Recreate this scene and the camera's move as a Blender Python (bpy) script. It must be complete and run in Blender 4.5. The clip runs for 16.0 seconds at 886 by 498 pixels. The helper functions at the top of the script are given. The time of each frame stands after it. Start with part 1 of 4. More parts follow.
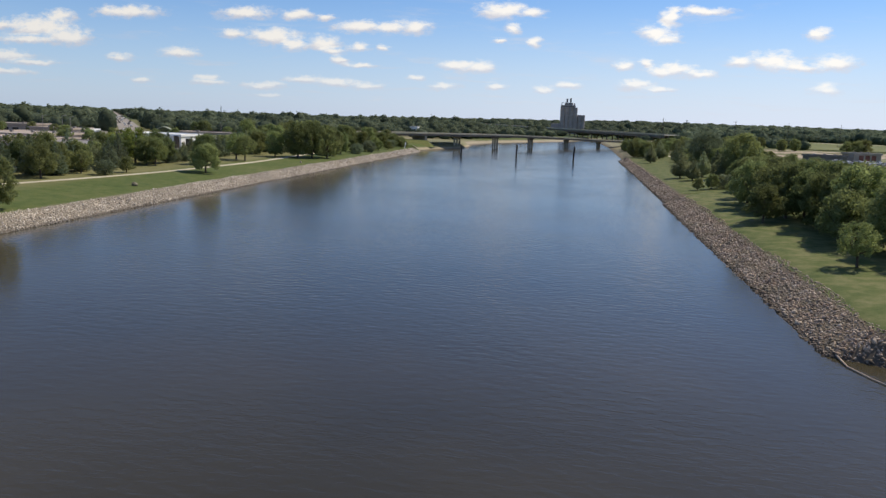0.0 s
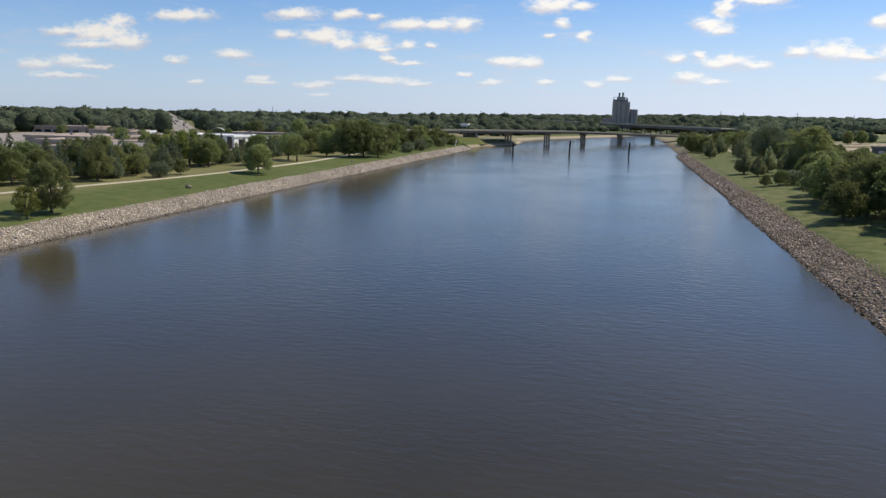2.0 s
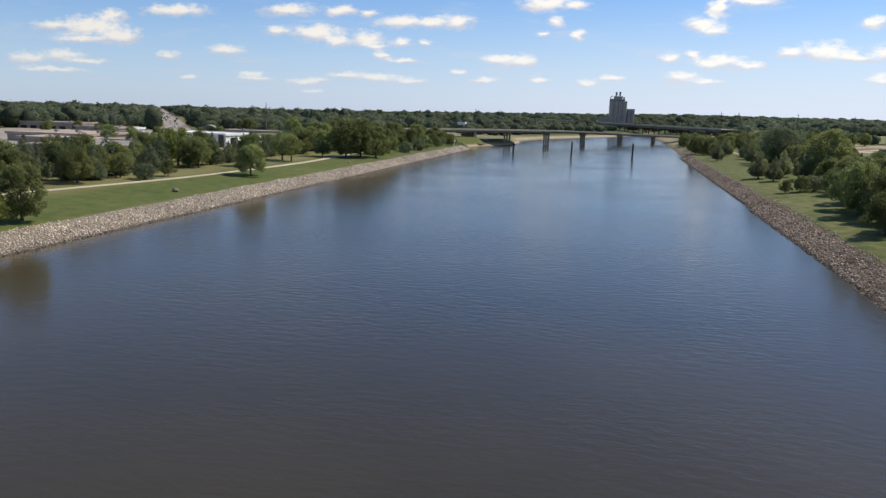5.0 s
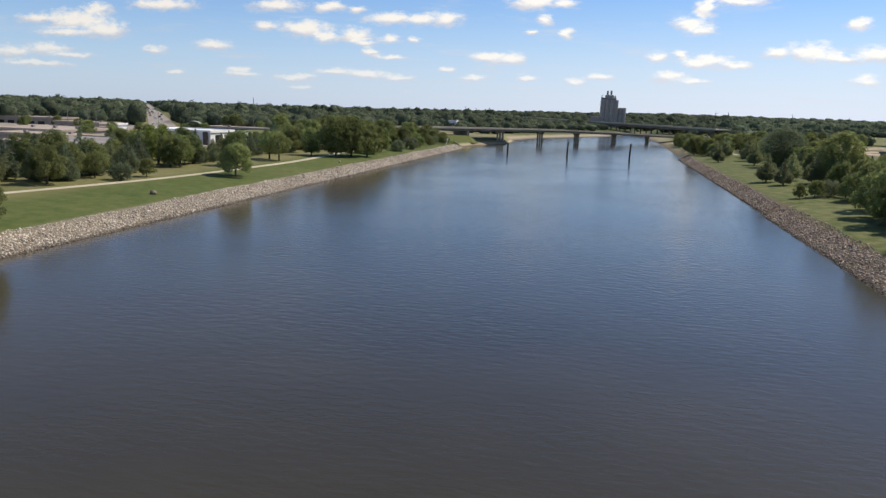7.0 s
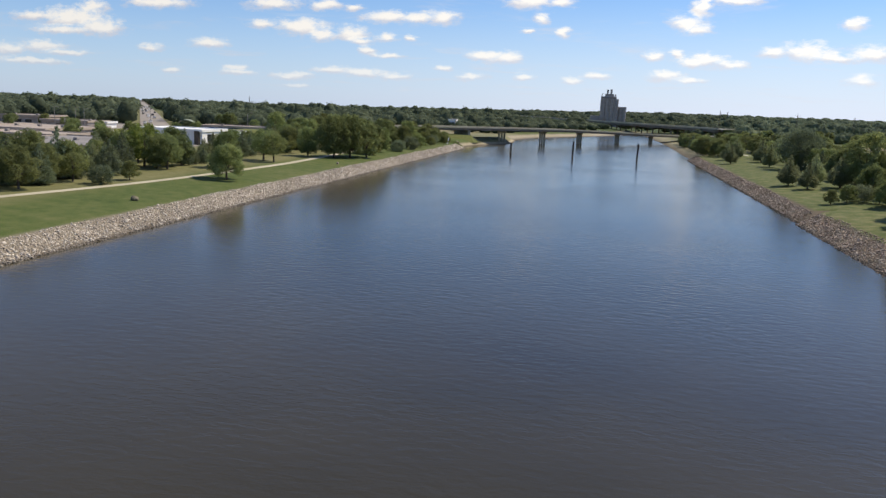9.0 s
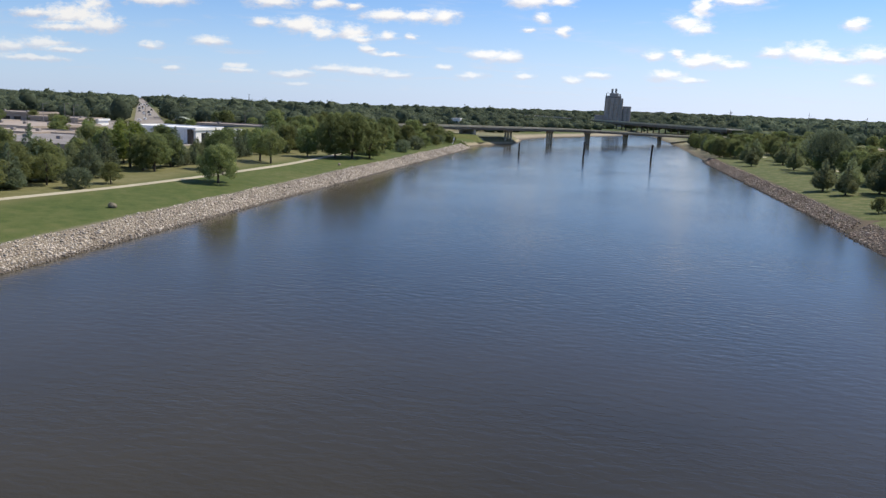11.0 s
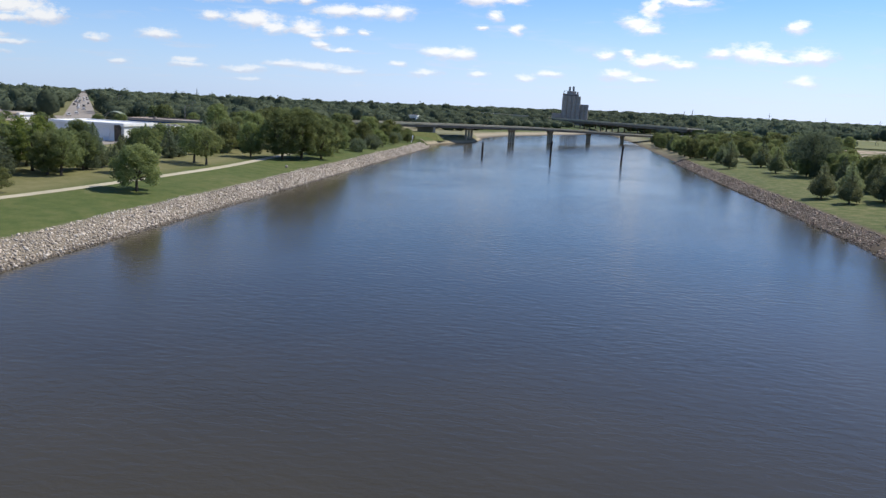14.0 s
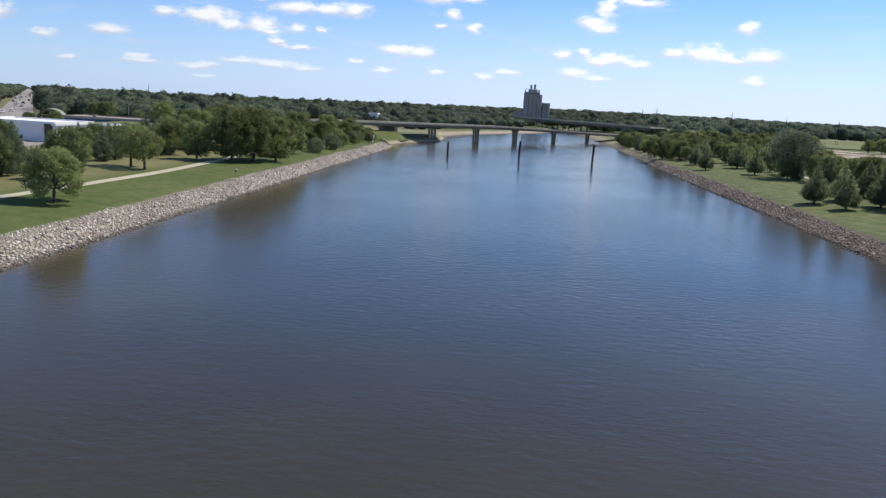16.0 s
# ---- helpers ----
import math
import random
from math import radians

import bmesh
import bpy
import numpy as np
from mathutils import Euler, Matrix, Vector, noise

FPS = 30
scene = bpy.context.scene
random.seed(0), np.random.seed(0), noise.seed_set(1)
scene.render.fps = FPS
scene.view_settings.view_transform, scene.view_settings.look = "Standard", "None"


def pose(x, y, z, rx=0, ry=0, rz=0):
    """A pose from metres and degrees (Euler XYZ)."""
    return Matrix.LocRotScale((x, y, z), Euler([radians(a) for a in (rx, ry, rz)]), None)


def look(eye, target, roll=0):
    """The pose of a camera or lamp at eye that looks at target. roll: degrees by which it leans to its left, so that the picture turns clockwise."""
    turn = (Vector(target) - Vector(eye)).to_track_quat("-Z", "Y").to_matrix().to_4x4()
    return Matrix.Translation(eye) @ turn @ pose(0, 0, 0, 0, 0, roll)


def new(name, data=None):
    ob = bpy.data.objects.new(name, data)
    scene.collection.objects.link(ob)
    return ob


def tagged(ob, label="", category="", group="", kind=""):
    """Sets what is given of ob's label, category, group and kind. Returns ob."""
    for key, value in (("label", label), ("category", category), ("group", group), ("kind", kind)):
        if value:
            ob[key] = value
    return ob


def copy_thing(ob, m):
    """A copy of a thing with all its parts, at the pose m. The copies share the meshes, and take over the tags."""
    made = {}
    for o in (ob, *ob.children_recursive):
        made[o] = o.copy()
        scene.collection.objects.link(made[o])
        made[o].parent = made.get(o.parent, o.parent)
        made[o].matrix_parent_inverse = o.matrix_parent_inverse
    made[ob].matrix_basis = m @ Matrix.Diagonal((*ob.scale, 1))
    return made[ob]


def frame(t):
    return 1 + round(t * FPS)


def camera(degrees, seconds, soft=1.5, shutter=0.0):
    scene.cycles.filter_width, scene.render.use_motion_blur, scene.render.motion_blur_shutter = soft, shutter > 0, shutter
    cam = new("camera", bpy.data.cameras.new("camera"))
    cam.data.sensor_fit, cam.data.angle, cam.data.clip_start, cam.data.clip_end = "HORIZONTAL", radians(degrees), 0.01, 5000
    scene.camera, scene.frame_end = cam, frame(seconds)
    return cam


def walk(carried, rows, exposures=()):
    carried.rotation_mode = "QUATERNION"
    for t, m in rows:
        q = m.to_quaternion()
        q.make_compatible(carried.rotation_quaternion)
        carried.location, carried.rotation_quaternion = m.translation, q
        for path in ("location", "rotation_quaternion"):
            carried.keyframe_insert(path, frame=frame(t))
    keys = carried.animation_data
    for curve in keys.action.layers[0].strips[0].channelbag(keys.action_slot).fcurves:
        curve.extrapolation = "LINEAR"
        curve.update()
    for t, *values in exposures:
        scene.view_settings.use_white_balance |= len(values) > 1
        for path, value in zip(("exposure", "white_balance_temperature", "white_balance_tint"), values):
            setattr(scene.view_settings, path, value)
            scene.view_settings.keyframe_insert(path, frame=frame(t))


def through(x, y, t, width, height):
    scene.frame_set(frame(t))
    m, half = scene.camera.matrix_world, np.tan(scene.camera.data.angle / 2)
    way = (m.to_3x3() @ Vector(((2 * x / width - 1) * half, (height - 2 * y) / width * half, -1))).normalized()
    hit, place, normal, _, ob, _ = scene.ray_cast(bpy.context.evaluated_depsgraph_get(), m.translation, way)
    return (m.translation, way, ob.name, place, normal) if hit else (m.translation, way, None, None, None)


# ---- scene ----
# ---- camera ----
cam = camera(61.5, 16.0, soft=1.4)
PATH = [
    (0, (0.00, -0.00, 19.79), (-16.41, 97.09, 2.36), 2.12),
    (0.5, (-0.45, 0.85, 19.80), (-17.20, 97.86, 2.23), 2.46),
    (1, (-0.94, 1.80, 19.82), (-19.40, 98.47, 2.10), 2.20),
    (1.5, (-1.50, 2.89, 19.87), (-22.15, 99.09, 2.01), 1.61),
    (2, (-2.13, 4.14, 19.94), (-24.96, 99.81, 1.91), 1.23),
    (2.5, (-2.82, 5.51, 20.02), (-26.60, 100.94, 1.90), 1.09),
    (3, (-3.59, 6.97, 20.10), (-27.31, 102.40, 1.92), 1.20),
    (3.5, (-4.39, 8.52, 20.18), (-27.57, 104.09, 2.00), 1.38),
    (4, (-5.23, 10.16, 20.25), (-27.84, 105.86, 2.06), 1.49),
    (6.5, (-10.48, 21.04, 20.53), (-31.24, 117.10, 2.01), 2.06),
    (7, (-11.62, 23.67, 20.53), (-31.83, 119.83, 1.94), 2.17),
    (7.5, (-12.77, 26.36, 20.53), (-32.66, 122.58, 1.89), 2.20),
    (8, (-13.93, 29.17, 20.52), (-34.11, 125.31, 1.83), 2.20),
    (8.5, (-15.10, 32.08, 20.50), (-35.02, 128.27, 1.77), 2.34),
    (9, (-16.29, 35.06, 20.47), (-36.01, 131.29, 1.72), 2.31),
    (11.5, (-22.91, 52.10, 20.01), (-42.33, 148.35, 1.04), 2.72),
    (12, (-24.00, 55.69, 19.93), (-43.05, 151.99, 0.88), 2.82),
    (12.5, (-25.06, 59.29, 19.85), (-44.53, 155.52, 0.83), 2.53),
    (13, (-26.11, 62.96, 19.78), (-44.83, 159.34, 0.80), 2.78),
    (13.5, (-27.14, 66.69, 19.71), (-43.34, 163.52, 0.68), 2.76),
    (14, (-28.17, 70.46, 19.65), (-41.75, 167.70, 0.67), 3.11),
    (14.5, (-29.20, 74.27, 19.61), (-42.65, 171.52, 0.59), 2.95),
    (15, (-30.22, 78.12, 19.57), (-43.80, 175.34, 0.47), 2.81),
    (15.5, (-31.22, 82.01, 19.54), (-43.48, 179.42, 0.53), 3.07),
    (16, (-32.19, 85.93, 19.51), (-40.42, 183.77, 0.57), 3.28),
]
EXPOSURES = [(0, -0.08, 6950, 10), (3, -0.06, 6950, 10), (8, 0.01, 7100, 10), (9, 0.02, 7000, 10), (11.5, 0.06, 6600, 10), (16, 0.08, 6350, 10)]
walk(cam, [(t, look(eye, target, roll)) for t, eye, target, roll in PATH], EXPOSURES)

# ---- light: midday sun ahead, a little to the right, blue sky with fair-weather cumulus ----
SUN_AZ, SUN_EL = radians(46), radians(50)  # azimuth from +y towards +x
sun_data = bpy.data.lights.new("sun", "SUN")
sun_data.energy, sun_data.angle, sun_data.color = 4.7, radians(0.6), (1.0, 0.92, 0.79)
sun = new("sun", sun_data)
sun_dir = Vector((math.sin(SUN_AZ) * math.cos(SUN_EL), math.cos(SUN_AZ) * math.cos(SUN_EL), math.sin(SUN_EL)))
sun.matrix_world = look(sun_dir * 300, (0, 0, 0))


class Nodes:
    """Short-hand for building node trees."""

    def __init__(self, tree):
        self.tree = tree
        tree.nodes.clear()

    def add(self, kind, *links, **values):
        n = self.tree.nodes.new(kind)
        for key, v in values.items():
            if key == "op":
                n.operation = v
            elif key == "blend":
                n.data_type, n.blend_type = "RGBA", v
            elif key == "dims":
                n.noise_dimensions = v
            elif key == "interp":
                n.interpolation_type = v
        for i, link in links:
            socket = n.inputs[i]
            if isinstance(link, bpy.types.NodeSocket):
                self.tree.links.new(link, socket)
            else:
                socket.default_value = link
        return n

    def math(self, op, a, b=0.0, c=0.0):
        n = self.add("ShaderNodeMath", (0, a), (1, b), op=op)
        if op == "MULTIPLY_ADD":
            if isinstance(c, bpy.types.NodeSocket):
                self.tree.links.new(c, n.inputs[2])
            else:
                n.inputs[2].default_value = c
        return n.outputs[0]

    def vec(self, op, a, b=(0, 0, 0)):
        n = self.add("ShaderNodeVectorMath", (0, a), (1, b), op=op)
        return n.outputs["Value"] if op in ("LENGTH", "DOT_PRODUCT") else n.outputs["Vector"]

    def noise(self, vector, scale, detail=4.0, rough=0.55, distortion=0.0):
        n = self.add("ShaderNodeTexNoise", ("Vector", vector), ("Scale", scale), ("Detail", detail), ("Roughness", rough), ("Distortion", distortion))
        return n.outputs["Fac"]

    def ramp(self, fac, stops):
        n = self.add("ShaderNodeValToRGB", (0, fac))
        els = n.color_ramp.elements
        while len(els) < len(stops):
            els.new(0.5)
        for e, (at, col) in zip(els, stops):
            e.position, e.color = at, (*col, 1) if len(col) == 3 else col
        return n.outputs["Color"]

    def mix(self, fac, a, b, blend="MIX"):
        n = self.add("ShaderNodeMix", (0, fac), blend=blend)
        for i, v in ((6, a), (7, b)):
            if isinstance(v, bpy.types.NodeSocket):
                self.tree.links.new(v, n.inputs[i])
            else:
                n.inputs[i].default_value = (*v, 1) if len(v) == 3 else v
        return n.outputs[2]

    def smooth(self, v, lo, hi, to0=0.0, to1=1.0):
        n = self.add("ShaderNodeMapRange", (0, v), (1, lo), (2, hi), (3, to0), (4, to1), interp="SMOOTHSTEP")
        return n.outputs[0]


world = bpy.data.worlds.new("sky")
scene.world = world
world.use_nodes = True
W = Nodes(world.node_tree)
coord = W.add("ShaderNodeTexCoord").outputs["Generated"]
sky = W.add("ShaderNodeTexSky")
sky.sky_type, sky.sun_disc = "NISHITA", False
sky.sun_elevation, sky.sun_rotation = SUN_EL, SUN_AZ
sky.air_density, sky.dust_density, sky.ozone_density = 1.0, 0.25, 3.5
sep = W.add("ShaderNodeSeparateXYZ", (0, coord))
ahead = W.math("MAXIMUM", sep.outputs[1], 0.05)
u = W.math("DIVIDE", sep.outputs[0], ahead)
v = W.math("DIVIDE", sep.outputs[2], ahead)
uv = W.add("ShaderNodeCombineXYZ", (0, u), (1, v), (2, 0.0)).outputs[0]
# the cumulus clouds over the horizon ahead: bearing and height as slopes, half width, half height
CLOUDS_WEST = [
    (-0.838, 0.109, 0.039, 0.0073), (-0.776, 0.106, 0.052, 0.0137), (-0.729, 0.093, 0.037, 0.0112), (-0.796, 0.089, 0.048, 0.0057),
    (-0.740, 0.122, 0.022, 0.0087), (-0.631, 0.130, 0.049, 0.0078), (-0.458, 0.131, 0.038, 0.0082), (-0.381, 0.129, 0.026, 0.0066),
    (-0.340, 0.126, 0.013, 0.0044), (-0.475, 0.102, 0.021, 0.0061), (-0.416, 0.100, 0.037, 0.0098), (-0.385, 0.090, 0.021, 0.0075),
    (-0.342, 0.093, 0.026, 0.0097), (-0.330, 0.083, 0.018, 0.0052), (-0.291, 0.115, 0.033, 0.0066), (-0.250, 0.114, 0.028, 0.0058),
    (-0.217, 0.115, 0.023, 0.0086), (-0.647, 0.069, 0.018, 0.0056), (-0.557, 0.075, 0.029, 0.0070),
]
CLOUDS_LOW = [
    (-0.294, 0.088, 0.016, 0.0044), (-0.259, 0.087, 0.010, 0.0037), (-0.319, 0.071, 0.011, 0.0045), (-0.292, 0.065, 0.021, 0.0030),
    (-0.889, 0.059, 0.034, 0.0092), (-0.827, 0.065, 0.039, 0.0074), (-0.788, 0.057, 0.039, 0.0033), (-0.853, 0.043, 0.059, 0.0042),
    (-0.616, 0.037, 0.014, 0.0040), (-0.514, 0.043, 0.016, 0.0039), (-0.508, 0.036, 0.028, 0.0039), (-0.429, 0.034, 0.032, 0.0046),
    (-0.373, 0.044, 0.030, 0.0046), (-0.325, 0.041, 0.032, 0.0060), (-0.283, 0.037, 0.021, 0.0045), (-0.424, 0.022, 0.019, 0.0031),
    (-0.158, 0.069, 0.027, 0.0051), (-0.132, 0.066, 0.022, 0.0079), (-0.215, 0.051, 0.012, 0.0037), (-0.178, 0.041, 0.020, 0.0044),
    (-0.105, 0.043, 0.013, 0.0036), (-0.043, 0.040, 0.013, 0.0043),
]
CLOUDS_EAST = [
    (-0.103, 0.138, 0.033, 0.0097), (-0.063, 0.136, 0.016, 0.0055), (-0.085, 0.115, 0.009, 0.0063), (-0.060, 0.099, 0.010, 0.0063),
    (-0.104, 0.100, 0.011, 0.0021), (0.092, 0.113, 0.020, 0.0094), (0.107, 0.106, 0.017, 0.0047), (0.109, 0.133, 0.012, 0.0120),
    (0.147, 0.141, 0.032, 0.0053), (0.057, 0.073, 0.013, 0.0048), (0.083, 0.077, 0.009, 0.0048), (0.100, 0.067, 0.018, 0.0062),
    (0.120, 0.069, 0.024, 0.0082), (0.150, 0.064, 0.017, 0.0054), (0.071, 0.049, 0.018, 0.0062), (0.101, 0.043, 0.022, 0.0034),
    (-0.013, 0.046, 0.018, 0.0056), (0.196, 0.080, 0.017, 0.0060), (0.237, 0.081, 0.028, 0.0106), (0.265, 0.075, 0.031, 0.0053),
    (0.306, 0.082, 0.024, 0.0097), (0.286, 0.115, 0.013, 0.0084), (0.298, 0.050, 0.017, 0.0059),
]
wob = W.add("ShaderNodeTexNoise", ("Vector", W.vec("MULTIPLY", uv, (1.0, 2.2, 1.0))), ("Scale", 26.0), ("Detail", 5.0), ("Roughness", 0.6))
puff = W.vec("MULTIPLY", W.vec("SUBTRACT", wob.outputs["Color"], (0.5, 0.5, 0.5)), (0.034, 0.013, 0.0))
uvp = W.vec("ADD", uv, puff)
mass, crest = None, None
for cu, cv, hw, hh in CLOUDS_WEST + CLOUDS_LOW + CLOUDS_EAST:
    off = W.vec("MULTIPLY", W.vec("SUBTRACT", uvp, (cu, cv, 0)), (0.86 / hw, 0.82 / hh, 0))
    d = W.vec("LENGTH", off)
    top = W.vec("LENGTH", W.vec("SUBTRACT", off, (0.0, 0.6, 0.0)))
    mass = d if mass is None else W.math("MINIMUM", mass, d)
    crest = top if crest is None else W.math("MINIMUM", crest, top)
mass, crest = W.math("SUBTRACT", 1.2, mass), W.math("SUBTRACT", 1.25, crest)
front = W.smooth(sep.outputs[1], 0.1, 0.3)
lump = W.noise(W.vec("MULTIPLY", uv, (1.0, 2.0, 1.0)), 55.0, 6.0, 0.65)
mass = W.math("MULTIPLY_ADD", W.math("SUBTRACT", lump, 0.5), 1.9, mass)
placed = W.math("MULTIPLY", W.math("MULTIPLY", W.smooth(mass, -0.1, 0.95), W.smooth(sep.outputs[2], 0.0, 0.09, 0.55, 0.97)), front)
# thin scattered wisps everywhere, on a flat layer
zc = W.math("MAXIMUM", W.math("ADD", sep.outputs[2], 0.06), 0.02)
layer = W.add("ShaderNodeCombineXYZ", (0, W.math("DIVIDE", sep.outputs[0], zc)), (1, W.math("DIVIDE", sep.outputs[1], zc)), (2, 0.0)).outputs[0]
wisp = W.noise(layer, 1.1, 7.0, 0.62, 0.4)
wisps = W.math("MULTIPLY", W.smooth(wisp, 0.52, 0.74), 0.38)
back = W.math("MULTIPLY", W.smooth(W.noise(layer, 0.55, 6.0, 0.6), 0.55, 0.68), W.math("SUBTRACT", 1.0, front))
cover = W.math("MAXIMUM", W.math("MAXIMUM", placed, wisps), back)
cover = W.math("MULTIPLY", cover, W.smooth(sep.outputs[2], 0.0, 0.03))
body = W.noise(W.vec("MULTIPLY", uv, (1.0, 2.0, 1.0)), 38.0, 4.0, 0.6)
lit = W.math("MULTIPLY_ADD", W.math("SUBTRACT", body, 0.5), 1.1, W.smooth(crest, -0.1, 0.95))
white = W.ramp(lit, [(0.05, (0.68, 0.71, 0.82)), (0.7, (1.0, 1.0, 1.0))])
cloudc = W.vec("SCALE", white)
W.tree.links.new(W.smooth(sep.outputs[0], -0.7, 0.2, 8.6, 10.5), cloudc.node.inputs["Scale"])
# pale haze towards the horizon
haze = W.math("MULTIPLY", W.smooth(sep.outputs[2], 0.17, -0.03), W.smooth(sep.outputs[0], -0.75, 0.4, 0.52, 0.93))
clear = W.mix(1.0, sky.outputs[0], (0.71, 0.955, 1.32), "MULTIPLY")
hazed = W.mix(haze, clear, W.mix(W.smooth(sep.outputs[0], -0.75, 0.35), (5.7, 6.9, 10.2), (7.4, 8.4, 10.8)))
final = W.mix(cover, hazed, cloudc)
bg = W.add("ShaderNodeBackground", ("Color", final), ("Strength", 0.1))
W.tree.links.new(bg.outputs[0], W.add("ShaderNodeOutputWorld").inputs[0])

# ---- materials ----
def material(name, rough=0.8, spec=0.3, metal=0.0):
    m = bpy.data.materials.new(name)
    m.use_nodes = True
    N = Nodes(m.node_tree)
    N.out = N.add("ShaderNodeOutputMaterial")
    N.bsdf = N.add("ShaderNodeBsdfPrincipled", ("Roughness", rough), ("Specular IOR Level", spec), ("Metallic", metal))
    m.node_tree.links.new(N.bsdf.outputs[0], N.out.inputs[0])
    N.pos = N.add("ShaderNodeNewGeometry").outputs["Position"]
    return m, N


def put(N, socket, value):
    if isinstance(value, bpy.types.NodeSocket):
        N.tree.links.new(value, N.bsdf.inputs[socket])
    else:
        N.bsdf.inputs[socket].default_value = value


def bump(N, height, strength, distance):
    b = N.add("ShaderNodeBump", ("Height", height), ("Strength", strength), ("Distance", distance))
    put(N, "Normal", b.outputs[0])


def mottled(name, a, b, c, big=0.2, small=4.0, rough=0.8, spec=0.3, relief=0.02, strength=0.4):
    """Three tones of one surface, mixed by coarse stains and fine grain."""
    m, N = material(name, rough, spec)
    stains, grain = N.noise(N.pos, big, 5.0, 0.6), N.noise(N.pos, small, 4.0, 0.6)
    base = N.ramp(N.math("MULTIPLY_ADD", grain, 0.45, N.math("MULTIPLY", stains, 0.55)), [(0.34, a), (0.5, b), (0.66, c)])
    put(N, "Base Color", base)
    bump(N, grain, strength, relief)
    return m


def island_mat(name, stops, rough=0.85, piece=False, relief=0.03, moss=0.0):
    """Tone varies from stone to stone."""
    m, N = material(name, rough, 0.25)
    rnd = N.add("ShaderNodeObjectInfo").outputs["Random"] if piece else N.add("ShaderNodeNewGeometry").outputs["Random Per Island"]
    grain = N.noise(N.pos, 5.0, 4.0, 0.65)
    tone = N.ramp(rnd, stops)
    if moss:
        growth = N.math("MULTIPLY", N.smooth(N.noise(N.pos, 0.35, 4.0, 0.65), 0.48, 0.62), moss)
        tone = N.mix(growth, tone, (0.13, 0.125, 0.065))
    dirt = N.math("MULTIPLY", N.smooth(grain, 0.35, 0.7, 0.76, 1.1), N.smooth(N.noise(N.pos, 0.12, 4.0, 0.6), 0.35, 0.65, 0.84, 1.1))
    height = N.add("ShaderNodeSeparateXYZ", (0, N.pos)).outputs[2]
    wet = N.smooth(N.math("MULTIPLY_ADD", grain, 0.3, height), 0.25, 0.5, 0.4, 1.0)
    col = N.add("ShaderNodeVectorMath", (0, tone), op="SCALE")
    N.tree.links.new(N.math("MULTIPLY", dirt, wet), col.inputs["Scale"])
    put(N, "Base Color", col.outputs[0])
    bump(N, grain, 0.5, relief)
    return m


STONE_PALE = [(0.0, (0.34, 0.285, 0.225)), (0.3, (0.47, 0.405, 0.325)), (0.7, (0.58, 0.505, 0.415)), (1.0, (0.70, 0.625, 0.525))]
STONE_RED = [(0.0, (0.292, 0.205, 0.146)), (0.35, (0.378, 0.286, 0.211)), (0.75, (0.464, 0.367, 0.281)), (1.0, (0.605, 0.508, 0.400))]
mat_stone_pale = island_mat("limestone", STONE_PALE)
mat_stone_red = island_mat("brown_sandstone", STONE_RED, moss=0.4)
mat_stone_piece = island_mat("brown_sandstone_block", STONE_RED, piece=True, moss=0.4)


def leaf_mat(name, stops, through=0.35):
    m, N = material(name, 0.8, 0.06)
    rnd = N.add("ShaderNodeNewGeometry").outputs["Random Per Island"]
    per = N.add("ShaderNodeObjectInfo").outputs["Random"]
    tone = N.ramp(N.math("MULTIPLY_ADD", N.noise(N.pos, 0.9, 3.0, 0.6), 0.9, N.math("MULTIPLY_ADD", rnd, 0.4, -0.15)), stops)
    patch = N.noise(N.pos, 0.055, 3.0, 0.6)
    value = N.math("MULTIPLY", N.math("MULTIPLY_ADD", per, 0.4, 0.8), N.smooth(patch, 0.35, 0.66, 0.72, 1.3))
    hue = N.add("ShaderNodeHueSaturation", ("Hue", N.math("MULTIPLY_ADD", patch, -0.05, N.math("MULTIPLY_ADD", per, 0.026, 0.519))), ("Saturation", 1.0), ("Value", value), ("Color", tone))
    put(N, "Base Color", hue.outputs[0])
    glow = N.add("ShaderNodeHueSaturation", ("Hue", 0.49), ("Saturation", 1.08), ("Value", 1.35), ("Color", hue.outputs[0]))
    tr = N.add("ShaderNodeBsdfTranslucent", ("Color", glow.outputs[0]))
    mixed = N.add("ShaderNodeMixShader", (0, through), (1, N.bsdf.outputs[0]), (2, tr.outputs[0]))
    N.tree.links.new(mixed.outputs[0], N.out.inputs[0])
    return m


mat_leaf = leaf_mat("leaves_green", [(0.0, (0.123, 0.149, 0.064)), (0.5, (0.174, 0.200, 0.087)), (1.0, (0.242, 0.267, 0.116))], 0.55)
mat_leaf_light = leaf_mat("leaves_light_green", [(0.0, (0.136, 0.164, 0.048)), (0.5, (0.193, 0.220, 0.066)), (1.0, (0.263, 0.281, 0.094))], 0.55)
mat_leaf_dark = leaf_mat("needles_dark_green", [(0.0, (0.113, 0.139, 0.083)), (0.5, (0.149, 0.179, 0.111)), (1.0, (0.197, 0.228, 0.140))], 0.5)
mat_cedar = leaf_mat("cedar_grey_green", [(0.0, (0.144, 0.165, 0.090)), (0.5, (0.191, 0.213, 0.118)), (1.0, (0.248, 0.269, 0.148))], 0.5)
# far woods: the blue of distance haze is mixed into the leaf colour
mat_wood_hazed = leaf_mat("woods", [(0.0, (0.085, 0.106, 0.067)), (0.5, (0.110, 0.134, 0.085)), (1.0, (0.144, 0.167, 0.104))], 0.4)
mat_bark = mottled("bark", (0.05, 0.04, 0.03), (0.10, 0.08, 0.06), (0.16, 0.13, 0.10), 1.5, 12.0, 0.9)

